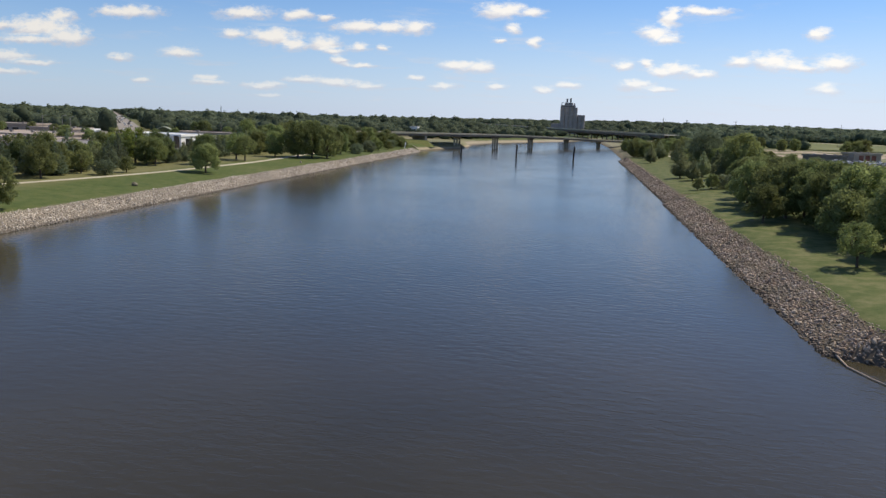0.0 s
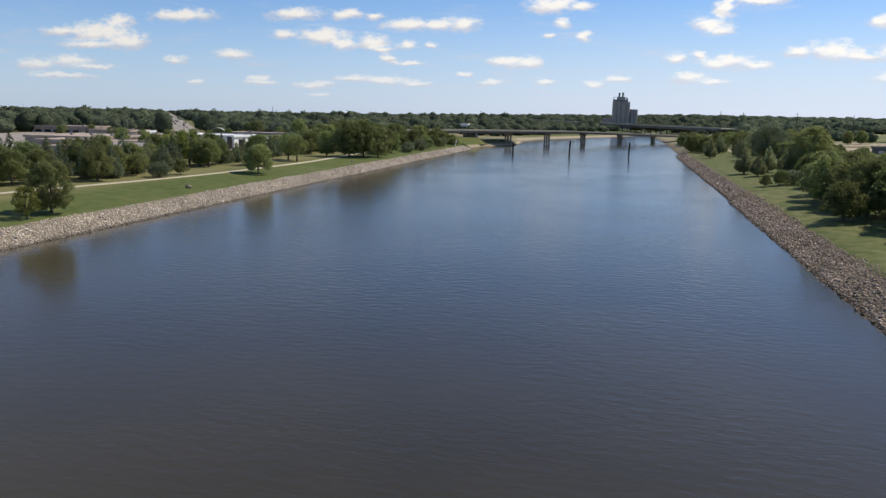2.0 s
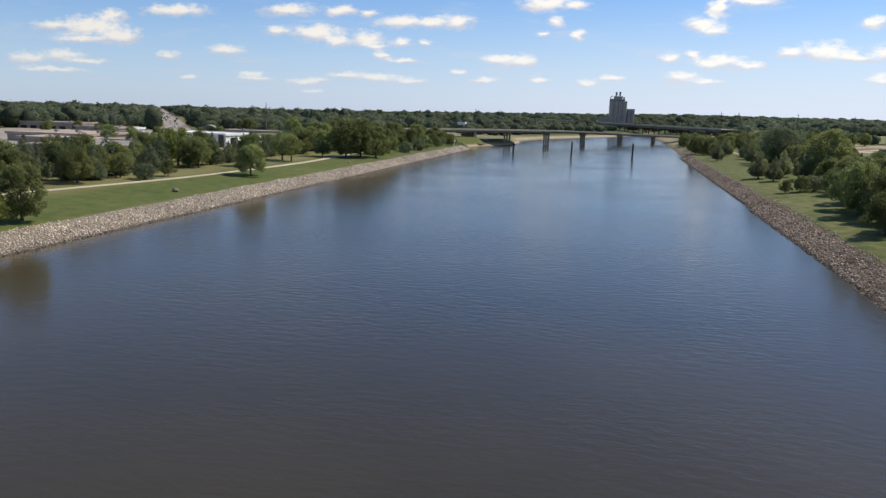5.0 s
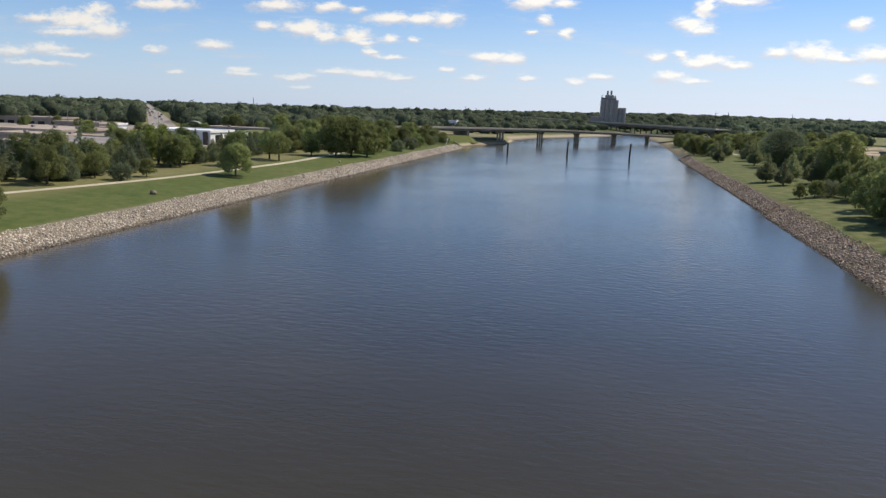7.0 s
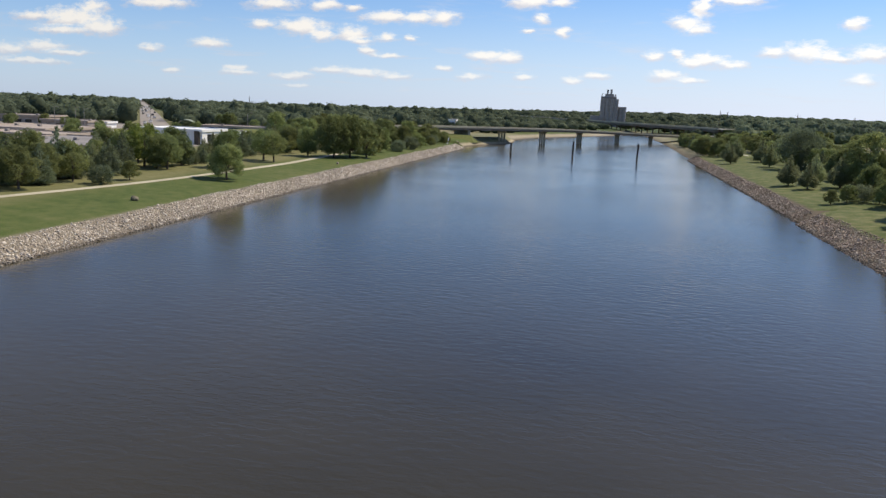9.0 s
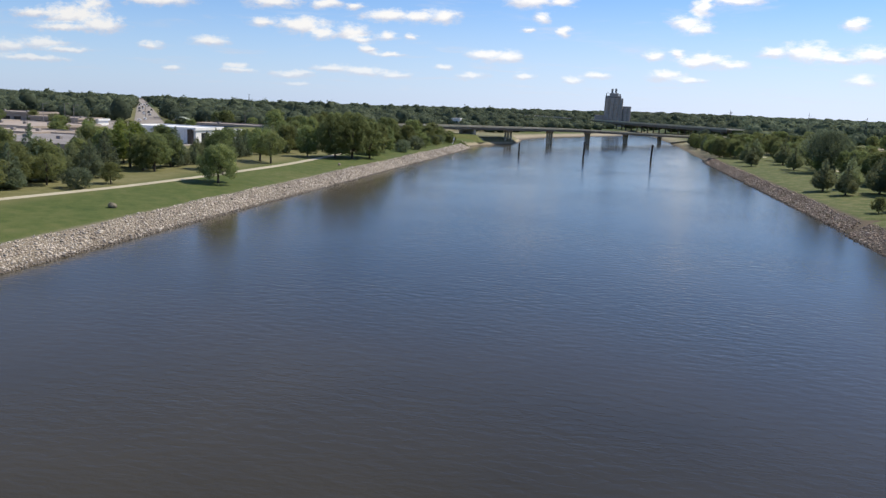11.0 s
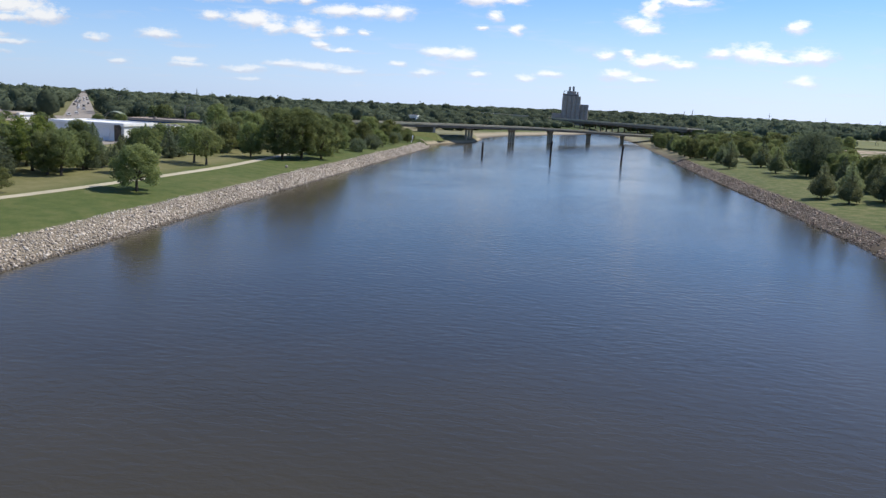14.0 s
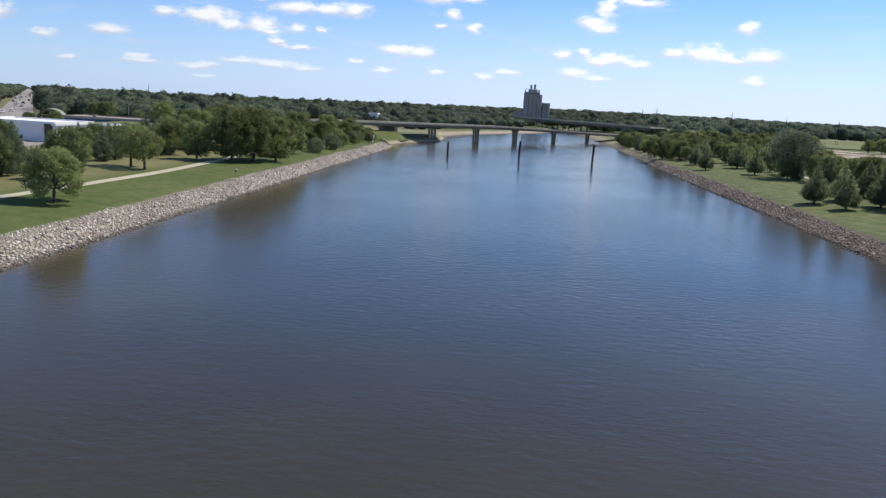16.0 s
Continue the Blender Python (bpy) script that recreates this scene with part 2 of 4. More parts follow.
# the ground: mown grass, bare sand along the unpaved shore, rough green further off
mat_ground, N = material("grass", 0.9, 0.15)
sep = N.add("ShaderNodeSeparateXYZ", (0, N.pos))
big, mid, fine = N.noise(N.pos, 0.03, 4.0, 0.6), N.noise(N.pos, 0.35, 5.0, 0.65), N.noise(N.pos, 6.0, 4.0, 0.7)
tone = N.math("MULTIPLY_ADD", fine, 0.30, N.math("MULTIPLY_ADD", mid, 0.40, N.math("MULTIPLY", big, 0.30)))
green = N.ramp(tone, [(0.36, (0.045, 0.071, 0.019)), (0.47, (0.073, 0.101, 0.027)), (0.57, (0.113, 0.126, 0.043)), (0.68, (0.171, 0.161, 0.075))])
sand = N.ramp(tone, [(0.4, (0.30, 0.25, 0.175)), (0.6, (0.48, 0.41, 0.30))])
shore = N.math("MULTIPLY", N.smooth(sep.outputs[1], 408.0, 425.0), N.smooth(N.math("MULTIPLY_ADD", mid, 2.2, sep.outputs[2]), 3.3, 2.2))
shore = N.math("MULTIPLY", shore, N.smooth(sep.outputs[1], 1000.0, 900.0))
cut = N.math("MULTIPLY", N.smooth(sep.outputs[1], 440.0, 470.0), N.smooth(sep.outputs[1], 640.0, 600.0))
cut = N.math("MULTIPLY", cut, N.smooth(N.math("MULTIPLY_ADD", big, 40.0, sep.outputs[0]), -128.0, -112.0))
shore = N.math("MAXIMUM", shore, N.math("MULTIPLY", cut, 0.4))
shore = N.math("MULTIPLY", shore, N.smooth(sep.outputs[0], -10.0, 20.0, 0.85, 0.45))
dirt = N.smooth(sep.outputs[2], 0.9, -0.2)
# gravel bed under the riprap; its colour also carries the shade between stones
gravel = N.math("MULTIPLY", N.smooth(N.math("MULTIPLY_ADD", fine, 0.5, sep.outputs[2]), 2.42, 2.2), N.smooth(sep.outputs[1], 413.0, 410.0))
wood = N.smooth(N.math("MULTIPLY_ADD", big, 200.0, sep.outputs[1]), 900.0, 1000.0)
dry = N.math("MULTIPLY", N.smooth(N.math("MULTIPLY_ADD", mid, 9.0, sep.outputs[0]), -98.0, -106.0), 0.8)
dry = N.math("MAXIMUM", dry, N.math("MULTIPLY", N.smooth(sep.outputs[0], 0.0, 20.0), N.smooth(mid, 0.4, 0.62, 0.05, 0.4)))
green = N.mix(dry, green, N.ramp(tone, [(0.36, (0.115, 0.115, 0.045)), (0.5, (0.175, 0.165, 0.075)), (0.64, (0.25, 0.225, 0.12))]))
green = N.mix(wood, green, (0.055, 0.078, 0.028))
# gravel tones set dark so the gaps between stones look shaded
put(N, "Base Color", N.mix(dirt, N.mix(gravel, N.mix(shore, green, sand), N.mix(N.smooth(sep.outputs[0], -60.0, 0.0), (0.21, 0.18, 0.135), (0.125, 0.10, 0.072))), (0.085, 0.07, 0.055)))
bump(N, fine, 0.5, 0.05)

# muddy river water under a light breeze
mat_water, N = material("river_water", 0.12, 0.5)
N.bsdf.inputs["IOR"].default_value = 1.30
stretch = N.vec("MULTIPLY", N.pos, (0.62, 1.25, 1.0))
waves = N.noise(stretch, 1.05, 2.6, 0.5, 0.3)
chop = N.noise(N.vec("MULTIPLY", N.pos, (0.7, 1.6, 1.0)), 1.9, 4.0, 0.65)
gust = N.smooth(N.noise(N.pos, 0.03, 4.0, 0.6), 0.36, 0.64, 0.62, 1.0)
shore_x = N.add("ShaderNodeSeparateXYZ", (0, N.pos)).outputs[0]
silt = N.math("ADD", N.noise(N.pos, 0.012, 4.0, 0.55), N.smooth(shore_x, -52.0, -84.0, 0.0, 0.22))
put(N, "Base Color", N.ramp(silt, [(0.36, (0.033, 0.029, 0.017)), (0.64, (0.059, 0.050, 0.029))]))
put(N, "Roughness", N.math("MULTIPLY_ADD", gust, 0.04, 0.115))
height = N.math("MULTIPLY_ADD", chop, 0.25, waves)
b = N.add("ShaderNodeBump", ("Height", height), ("Strength", N.math("MULTIPLY", gust, 0.25)), ("Distance", 0.19))
put(N, "Normal", b.outputs[0])

mat_path = mottled("pale_concrete", (0.37, 0.335, 0.235), (0.44, 0.40, 0.29), (0.52, 0.475, 0.355), 0.15, 3.0, 0.9)
mat_concrete = mottled("weathered_concrete", (0.33, 0.29, 0.21), (0.42, 0.375, 0.28), (0.52, 0.47, 0.365), 0.1, 2.0, 0.9)
mat_girder = mottled("brown_girder_paint", (0.13, 0.10, 0.072), (0.18, 0.142, 0.104), (0.23, 0.19, 0.14), 0.1, 2.0, 0.7)
# grey concrete, raised in tone to include the lightening of distance haze
mat_silo = mottled("grey_silo_concrete", (0.30, 0.26, 0.23), (0.36, 0.315, 0.28), (0.42, 0.37, 0.33), 0.05, 0.4, 0.9)
mat_asphalt = mottled("asphalt", (0.09, 0.085, 0.08), (0.13, 0.125, 0.115), (0.18, 0.17, 0.16), 0.1, 3.0, 0.9)
mat_avenue = mottled("worn_pale_pavement", (0.22, 0.195, 0.165), (0.28, 0.25, 0.215), (0.34, 0.31, 0.27), 0.05, 1.0, 0.9)
mat_white = mottled("white_painted_metal", (0.70, 0.71, 0.72), (0.80, 0.80, 0.78), (0.86, 0.85, 0.82), 0.15, 1.5, 0.9, 0.1)
mat_beige = mottled("beige_stucco", (0.30, 0.25, 0.205), (0.38, 0.32, 0.265), (0.46, 0.40, 0.335), 0.1, 1.5, 0.85)
mat_roof_tan = mottled("tan_gravel_roof", (0.29, 0.24, 0.20), (0.37, 0.31, 0.26), (0.45, 0.385, 0.325), 0.08, 2.0, 0.95)
mat_roof_grey = mottled("grey_membrane_roof", (0.19, 0.175, 0.165), (0.25, 0.23, 0.215), (0.31, 0.29, 0.275), 0.08, 2.0, 0.9)
mat_blue = mottled("blue_wall_paint", (0.03, 0.08, 0.22), (0.045, 0.12, 0.30), (0.07, 0.16, 0.36), 0.2, 2.0, 0.6)
mat_brick = mottled("red_brick", (0.16, 0.06, 0.045), (0.24, 0.095, 0.07), (0.30, 0.13, 0.10), 0.3, 5.0, 0.9)
mat_darkglass = mottled("dark_glass", (0.015, 0.018, 0.022), (0.02, 0.025, 0.03), (0.03, 0.035, 0.04), 0.3, 1.0, 0.15, 0.6, 0.0, 0.0)
mat_post = mottled("dark_steel_pile", (0.02, 0.018, 0.018), (0.035, 0.03, 0.028), (0.06, 0.05, 0.045), 0.6, 6.0, 0.6)
mat_rubber = mottled("tyre_rubber", (0.012, 0.012, 0.012), (0.02, 0.02, 0.02), (0.03, 0.03, 0.03), 2.0, 20.0, 0.85)
mat_sandlot, N = material("sandy_lot", 0.95, 0.15)
stain, grain = N.noise(N.pos, 0.05, 5.0, 0.65), N.noise(N.pos, 1.0, 4.0, 0.6)
sandy = N.ramp(grain, [(0.35, (0.36, 0.27, 0.20)), (0.65, (0.55, 0.45, 0.36))])
put(N, "Base Color", N.mix(N.smooth(stain, 0.42, 0.54), sandy, N.ramp(grain, [(0.35, (0.085, 0.095, 0.038)), (0.65, (0.16, 0.15, 0.07))])))
bump(N, grain, 0.4, 0.03)
mat_field = mottled("field_grass", (0.085, 0.105, 0.030), (0.125, 0.140, 0.042), (0.175, 0.170, 0.062), 0.02, 0.8, 0.95)
mat_dim = mottled("brown_grey_cladding", (0.13, 0.12, 0.11), (0.18, 0.165, 0.15), (0.23, 0.21, 0.195), 0.2, 2.0, 0.7)
mat_shelter = mottled("pale_green_steel", (0.18, 0.21, 0.14), (0.25, 0.28, 0.19), (0.32, 0.34, 0.25), 0.2, 2.0, 0.6)
mat_drift = mottled("driftwood", (0.24, 0.18, 0.13), (0.36, 0.28, 0.21), (0.48, 0.40, 0.31), 0.8, 6.0, 0.85)
mat_boulder = mottled("mossy_boulder", (0.07, 0.07, 0.04), (0.13, 0.12, 0.075), (0.25, 0.22, 0.16), 0.8, 6.0, 0.9)


def car_paint(name, col):
    m = mottled(name, tuple(c * 0.93 for c in col), col, tuple(min(1, c * 1.05) for c in col), 0.8, 6.0, 0.3, 0.5, 0.0, 0.0)
    return m


CAR_PAINTS = [car_paint("white_car_paint", (0.78, 0.78, 0.77)), car_paint("silver_car_paint", (0.48, 0.49, 0.5)),
              car_paint("dark_car_paint", (0.04, 0.042, 0.05)), car_paint("red_car_paint", (0.32, 0.04, 0.035))]


# ---- mesh helpers ----
def mesh_from(name, verts, faces, mat, smooth=False):
    me = bpy.data.meshes.new(name)
    me.from_pydata([tuple(map(float, p)) for p in verts], [], [tuple(map(int, f)) for f in faces])
    me.materials.append(mat)
    if smooth:
        me.polygons.foreach_set("use_smooth", [True] * len(me.polygons))
    me.update()
    return me


def part(name, bm, mat, parent, label="", smooth=False):
    """One mesh object under a thing or under a part."""
    me = bpy.data.meshes.new(name)
    bm.to_mesh(me)
    bm.free()
    me.materials.append(mat)
    if smooth:
        me.polygons.foreach_set("use_smooth", [True] * len(me.polygons))
    ob = new(name, me)
    ob.parent = parent
    return tagged(ob, label)


def box(bm, x0, x1, y0, y1, z0, z1, bevel=0.0, m=None):
    made = bmesh.ops.create_cube(bm, size=1.0)["verts"]
    for p in made:
        p.co = Vector(((x0 + x1) / 2 + p.co.x * (x1 - x0), (y0 + y1) / 2 + p.co.y * (y1 - y0), (z0 + z1) / 2 + p.co.z * (z1 - z0)))
    if bevel:
        edges = list({e for p in made for e in p.link_edges})
        made = bmesh.ops.bevel(bm, geom=edges, offset=bevel, segments=1, affect="EDGES")["verts"]
    if m is not None:
        bmesh.ops.transform(bm, matrix=m, verts=list({p for p in made if p.is_valid}))
    return bm


def boxed(*dims, bevel=0.0, m=None):
    return box(bmesh.new(), *dims, bevel=bevel, m=m)


def tube(bm, points, radii, sides=8):
    """A tapered tube along points, closed at both ends."""
    rings, pts = [], [Vector(p) for p in points]
    for i, p in enumerate(pts):
        way = (pts[min(i + 1, len(pts) - 1)] - pts[max(i - 1, 0)]).normalized()
        side = way.orthogonal().normalized()
        up = way.cross(side)
        rings.append([bm.verts.new(p + radii[i] * (math.cos(a) * side + math.sin(a) * up)) for a in [math.tau * k / sides for k in range(sides)]])
    for a, b in zip(rings, rings[1:]):
        for k in range(sides):
            bm.faces.new((a[k], a[(k + 1) % sides], b[(k + 1) % sides], b[k]))
    bm.faces.new(rings[0][::-1])
    bm.faces.new(rings[-1])
    return bm


def thing(name, at=(0, 0, 0), turn=0.0, label="", category="", group="", kind=""):
    ob = new(name)
    ob.empty_display_size = 0.3
    ob.matrix_world = pose(*at, 0, 0, turn)
    return tagged(ob, label, category, group, kind)


# ---- ground and river ----
def bank_left(y):
    return float(np.interp(y, [-5000, 412, 416, 430, 447, 461, 470, 480, 500, 548, 593, 619, 647, 671, 722, 742, 800, 860, 920], [-84, -84, -88, -88, -86, -81, -76, -71.5, -71, -73, -66, -59, -47, -38, -18, -7, 8, 15, 18]))


def bank_right(y):
    return float(np.interp(y, [-5000, 50, 62, 66.5, 69, 194, 204, 408, 420, 600, 700, 860, 920], [60, 60, 40, 28, 22.9, 22.9, 23.6, 23.6, 25.5, 27, 25, 22, 20]))


def far_rise(x, y):
    d, az = math.hypot(x, y), math.degrees(math.atan2(x, y))
    return max(0.0, d - 800) * float(np.interp(az, [-180, -45, -25, -8, 5, 40, 180], [0, -0.0042, -0.0046, 0.0006, 0.0062, 0.006, 0])) if y > 0 else 0.0


def gully(d, y):
    """Depth of the two washed-out gullies across the right bank."""
    near = min(abs(y - 197 - 0.9 * d), abs(y - 404 - 0.6 * d))
    return 1.0 * max(0.0, 1 - near / 2.0) if -1 < d < 9 else 0.0


def land(d, y, left):
    """Height of the ground d metres in from the waterline."""
    if y < 412:
        prof = ([-8, -3, 0, 4.6, 7, 18, 40, 120], [-2.2, -1.6, -0.15, 1.95, 2.35, 3.2, 3.5, 4]) if left else ([-8, -3, 0, 6.0, 8, 18, 40, 120], [-2.2, -1.6, -0.15, 2.3, 2.6, 3.2, 3.6, 4]) if y < 200 else ([-8, -3, 0, 4.6, 7, 18, 40, 120], [-2.2, -1.6, -0.15, 2.0, 2.35, 3.2, 3.6, 4])
    elif left and y < 530:
        prof = ([-8, -3, 0, 1.5, 4, 8, 25, 60, 120], [-1.5, -0.8, -0.1, 1.6, 3.3, 3.9, 4.0, 4, 4])
    else:
        prof = ([-8, -3, 0, 10, 25, 60, 120], [-1.5, -0.8, -0.1, 0.9, 2.4, 3.4, 4])
    z = float(np.interp(d, *prof)) - (0.0 if left else gully(d, y))
    if y > 880 and d < 10:
        z = max(z, float(np.interp(y, [880, 930], [-2, 2.5])))
    return z


def ground_z(x, y):
    xl, xr = bank_left(y), bank_right(y)
    mid = (xl + xr) / 2
    return (land(xl - x, y, True) if x < mid else land(x - xr, y, False)) + far_rise(x, y)


offs = [4900, 3500, 2400, 1600, 1100, 750, 500, 350, 240, 160, 110, 80, 60, 45, 34, 26, 18, 14, 10, 8, 7, 6, 4.6, 3, 1.5, 0, -1.5, -3, -8]
ys = [-4900, -2000, -800, -300, -100, 0, 40, 50, 56, 62, 64.5, 66.5, 68, 69, 72, 80, 120, 160, 189, 215, 250, 300, 350, 390, 411.5, 412.5, 416, 422, 430, 440, 450, 465, 480, 500, 520, 540, 560, 590, 620, 660, 700, 740, 780, 815, 850, 870, 890, 905, 920, 940, 980, 1050, 1150, 1300, 1500, 1800, 2200, 2700, 3300, 4000, 4900]
ys = sorted(ys + list(np.arange(191, 209, 0.9)) + list(np.arange(400, 411, 0.9)))
verts, faces = [], []
for y in ys:
    xl, xr = bank_left(y), bank_right(y)
    for d in offs:
        verts.append((xl - d, y, land(d, y, True) + far_rise(xl - d, y)))
    for d in reversed(offs):
        verts.append((xr + d, y, land(d, y, False) + far_rise(xr + d, y)))
n = 2 * len(offs)
for j in range(len(ys) - 1):
    for i in range(n - 1):
        faces.append((j * n + i, j * n + i + 1, (j + 1) * n + i + 1, (j + 1) * n + i))
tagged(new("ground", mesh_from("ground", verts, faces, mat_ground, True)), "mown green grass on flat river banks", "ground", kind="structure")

verts, faces = [], []
shore_ys = [-4900, -1000, 0, 50, 62, 66.5, 69, 200, 405, 418, 430, 460, 480, 520, 560, 600, 650, 700, 750, 800, 880, 925]
for y in shore_ys:
    verts += [(bank_left(y) - 4, y, 0.0), (bank_right(y) + 4, y, 0.0)]
for j in range(len(shore_ys) - 1):
    faces.append((2 * j, 2 * j + 1, 2 * j + 3, 2 * j + 2))
tagged(new("water", mesh_from("water", verts, faces, mat_water)), "muddy brown river water reflecting blue sky", "water", kind="structure")


# concrete footpaths along both banks: (y, x) down the middle
def footpath(name, line, y0, y1, label):
    def middle(y):
        return float(np.mean([np.interp(y + o, [p[0] for p in line], [p[1] for p in line]) for o in (-8, -4, 0, 4, 8)]))

    verts, faces = [], []
    for k, y in enumerate(np.arange(y0, y1, 4.0)):
        for side in (-1.05, 1.05):
            x = middle(y) + side
            z = ground_z(x, y)
            verts += [(x, y, z + 0.05), (x, y, z - 0.3)]
        if k:
            a, b = 4 * (k - 1), 4 * k
            faces += [(a, a + 2, b + 2, b), (a + 1, a, b, b + 1), (a + 2, a + 3, b + 3, b + 2)]
    tagged(new(name, mesh_from(name, verts, faces, mat_path)), label, "path", kind="structure")


footpath("footpath_1", [(40, -134.0), (105, -117.5), (133, -111.8), (156, -107.2), (171, -104.8), (192, -103.2), (230, -101.8), (259, -103.0), (300, -105.5), (360, -110.0)], 40, 361,
         "pale concrete footpath winding through the grass")
footpath("footpath_2", [(20, 66.0), (150, 63.0), (260, 61.5), (300, 61.0), (345, 60.0), (400, 57.0), (470, 52.0)], 20, 471, "pale concrete footpath under the bank trees")


# ---- riprap ----
def rock_shapes(rng, count):
    bm = bmesh.new()
    bmesh.ops.create_icosphere(bm, subdivisions=1, radius=1.0)
    base = np.array([p.co[:] for p in bm.verts])
    tris = np.array([[p.index for p in f.verts] for f in bm.faces])
    bm.free()
    shapes = []
    for _ in range(count):
        p = base * (1 + rng.uniform(-0.28, 0.28, (len(base), 1))) * rng.uniform(0.6, 1.3, 3) * (1, 1, 0.62)
        cut = rng.normal(size=3)
        cut /= np.linalg.norm(cut)
        far = p @ cut
        p = p - np.outer(np.maximum(far - 0.42, 0), cut)
        shapes.append(p)
    return shapes, tris


def turn_matrix(rng):
    q = rng.normal(size=4)
    w, x, y, z = q / np.linalg.norm(q)
    return np.array([[1 - 2 * (y * y + z * z), 2 * (x * y - z * w), 2 * (x * z + y * w)], [2 * (x * y + z * w), 1 - 2 * (x * x + z * z), 2 * (y * z - x * w)], [2 * (x * z - y * w), 2 * (y * z + x * w), 1 - 2 * (x * x + y * y)]])


def tri_mesh(name, vs, fs, mat):
    """A mesh from many triangles at once."""
    me = bpy.data.meshes.new(name)
    me.vertices.add(len(vs))
    me.vertices.foreach_set("co", vs.ravel())
    me.loops.add(fs.size)
    me.loops.foreach_set("vertex_index", fs.ravel())
    me.polygons.add(len(fs))
    me.polygons.foreach_set("loop_start", np.arange(0, fs.size, 3))
    me.update(calc_edges=True)
    me.materials.append(mat)
    return me


def stone_spots(rng, left, y0, y1, width, step):
    y = y0
    while y < y1:
        s = step(y)
        for d in np.arange(-0.9, (width if left or y < 199 else width - 1.5) + 0.25 * math.sin(y * 0.31) + 0.3 * math.sin(y * 0.083), s * 0.9):
            yy, dd = y + rng.uniform(-0.4, 0.4) * s, d + rng.uniform(-0.4, 0.4) * s
            x = bank_left(min(yy, 411)) - dd if left else bank_right(min(yy, 409)) + dd
            size = s * rng.choice([0.38, 0.48, 0.58, 0.7, 0.95], p=[0.24, 0.28, 0.24, 0.16, 0.08])
            if not left and min(abs(yy - 197 - 0.9 * dd), abs(yy - 404 - 0.6 * dd)) < 1.1:
                continue
            size *= 1.0 if left or yy < 195 else 0.86
            if dd > width - 1.2:
                size *= 0.75
            yield x, yy, ground_z(x, yy) + rng.uniform(-0.14, 0.24) * size, size
        y += s * 0.95


def stones_mesh(name, spots, rng, mat):
    shapes, tris = rock_shapes(rng, 14)
    vs, fs, n = [], [], 0
    for x, y, z, s in spots:
        p = shapes[rng.integers(len(shapes))] @ turn_matrix(rng).T * (s, s, s * 0.78) + (x, y, z)
        vs.append(p)
        fs.append(tris + n)
        n += len(p)
    return tri_mesh(name, np.concatenate(vs), np.concatenate(fs), mat)


rng = np.random.default_rng(4)
grow = lambda y: float(np.interp(y, [60, 120, 220, 410], [0.33, 0.36, 0.44, 0.58]))
riprap_left = thing("riprap_bank", (0, 0, 0), label="pale limestone riprap stones along the river bank", category="rocks", kind="structure")
ob = new("stones", stones_mesh("stones", stone_spots(rng, True, 50, 413, 5.2, grow), rng, mat_stone_pale))
ob.parent = riprap_left
tagged(ob, kind="stuff")
riprap_right = thing("riprap_bank", (0, 0, 0), label="brown sandstone riprap stones along the river bank", category="rocks", kind="structure")
spots = list(stone_spots(rng, False, 52, 411, 6.0, grow))
near = [s for s in spots if 68 < s[1] < 73]
near = near[:290]
chosen = set(near)
ob = new("stones", stones_mesh("stones", [s for s in spots if s not in chosen], rng, mat_stone_red))
ob.parent = riprap_right
tagged(ob, kind="stuff")


# ---- trees ----
def leaf_cards(rng, centres, radii, per, size, squash=0.8):
    """Small bent leaf sprays on the outer part of many clumps."""
    vs, fs, n = [], [], 0
    for c, r in zip(centres, radii):
        k = max(6, int(per * r * r))
        d = rng.normal(size=(k, 3))
        d /= np.linalg.norm(d, axis=1)[:, None]
        where = c + d * (r * rng.uniform(0.55, 1.05, (k, 1))) * (1, 1, squash)
        nrm = d + rng.normal(size=(k, 3)) * 0.55 + (0, 0, 0.35)
        nrm /= np.linalg.norm(nrm, axis=1)[:, None]
        a = np.cross(nrm, rng.normal(size=(k, 3)))
        a /= np.linalg.norm(a, axis=1)[:, None] + 1e-9
        b = np.cross(nrm, a)
        s = size * rng.uniform(0.6, 1.35, (k, 1))
        up = nrm * 0.1 * s
        vs.append(np.stack([where - a * s, where - b * s * 0.55 + up, where + a * s, where + b * s * 0.55 + up], 1).reshape(-1, 3))
        fs.append(n + np.arange(4 * k).reshape(-1, 4))
        n += 4 * k
    return np.concatenate(vs), np.concatenate(fs)


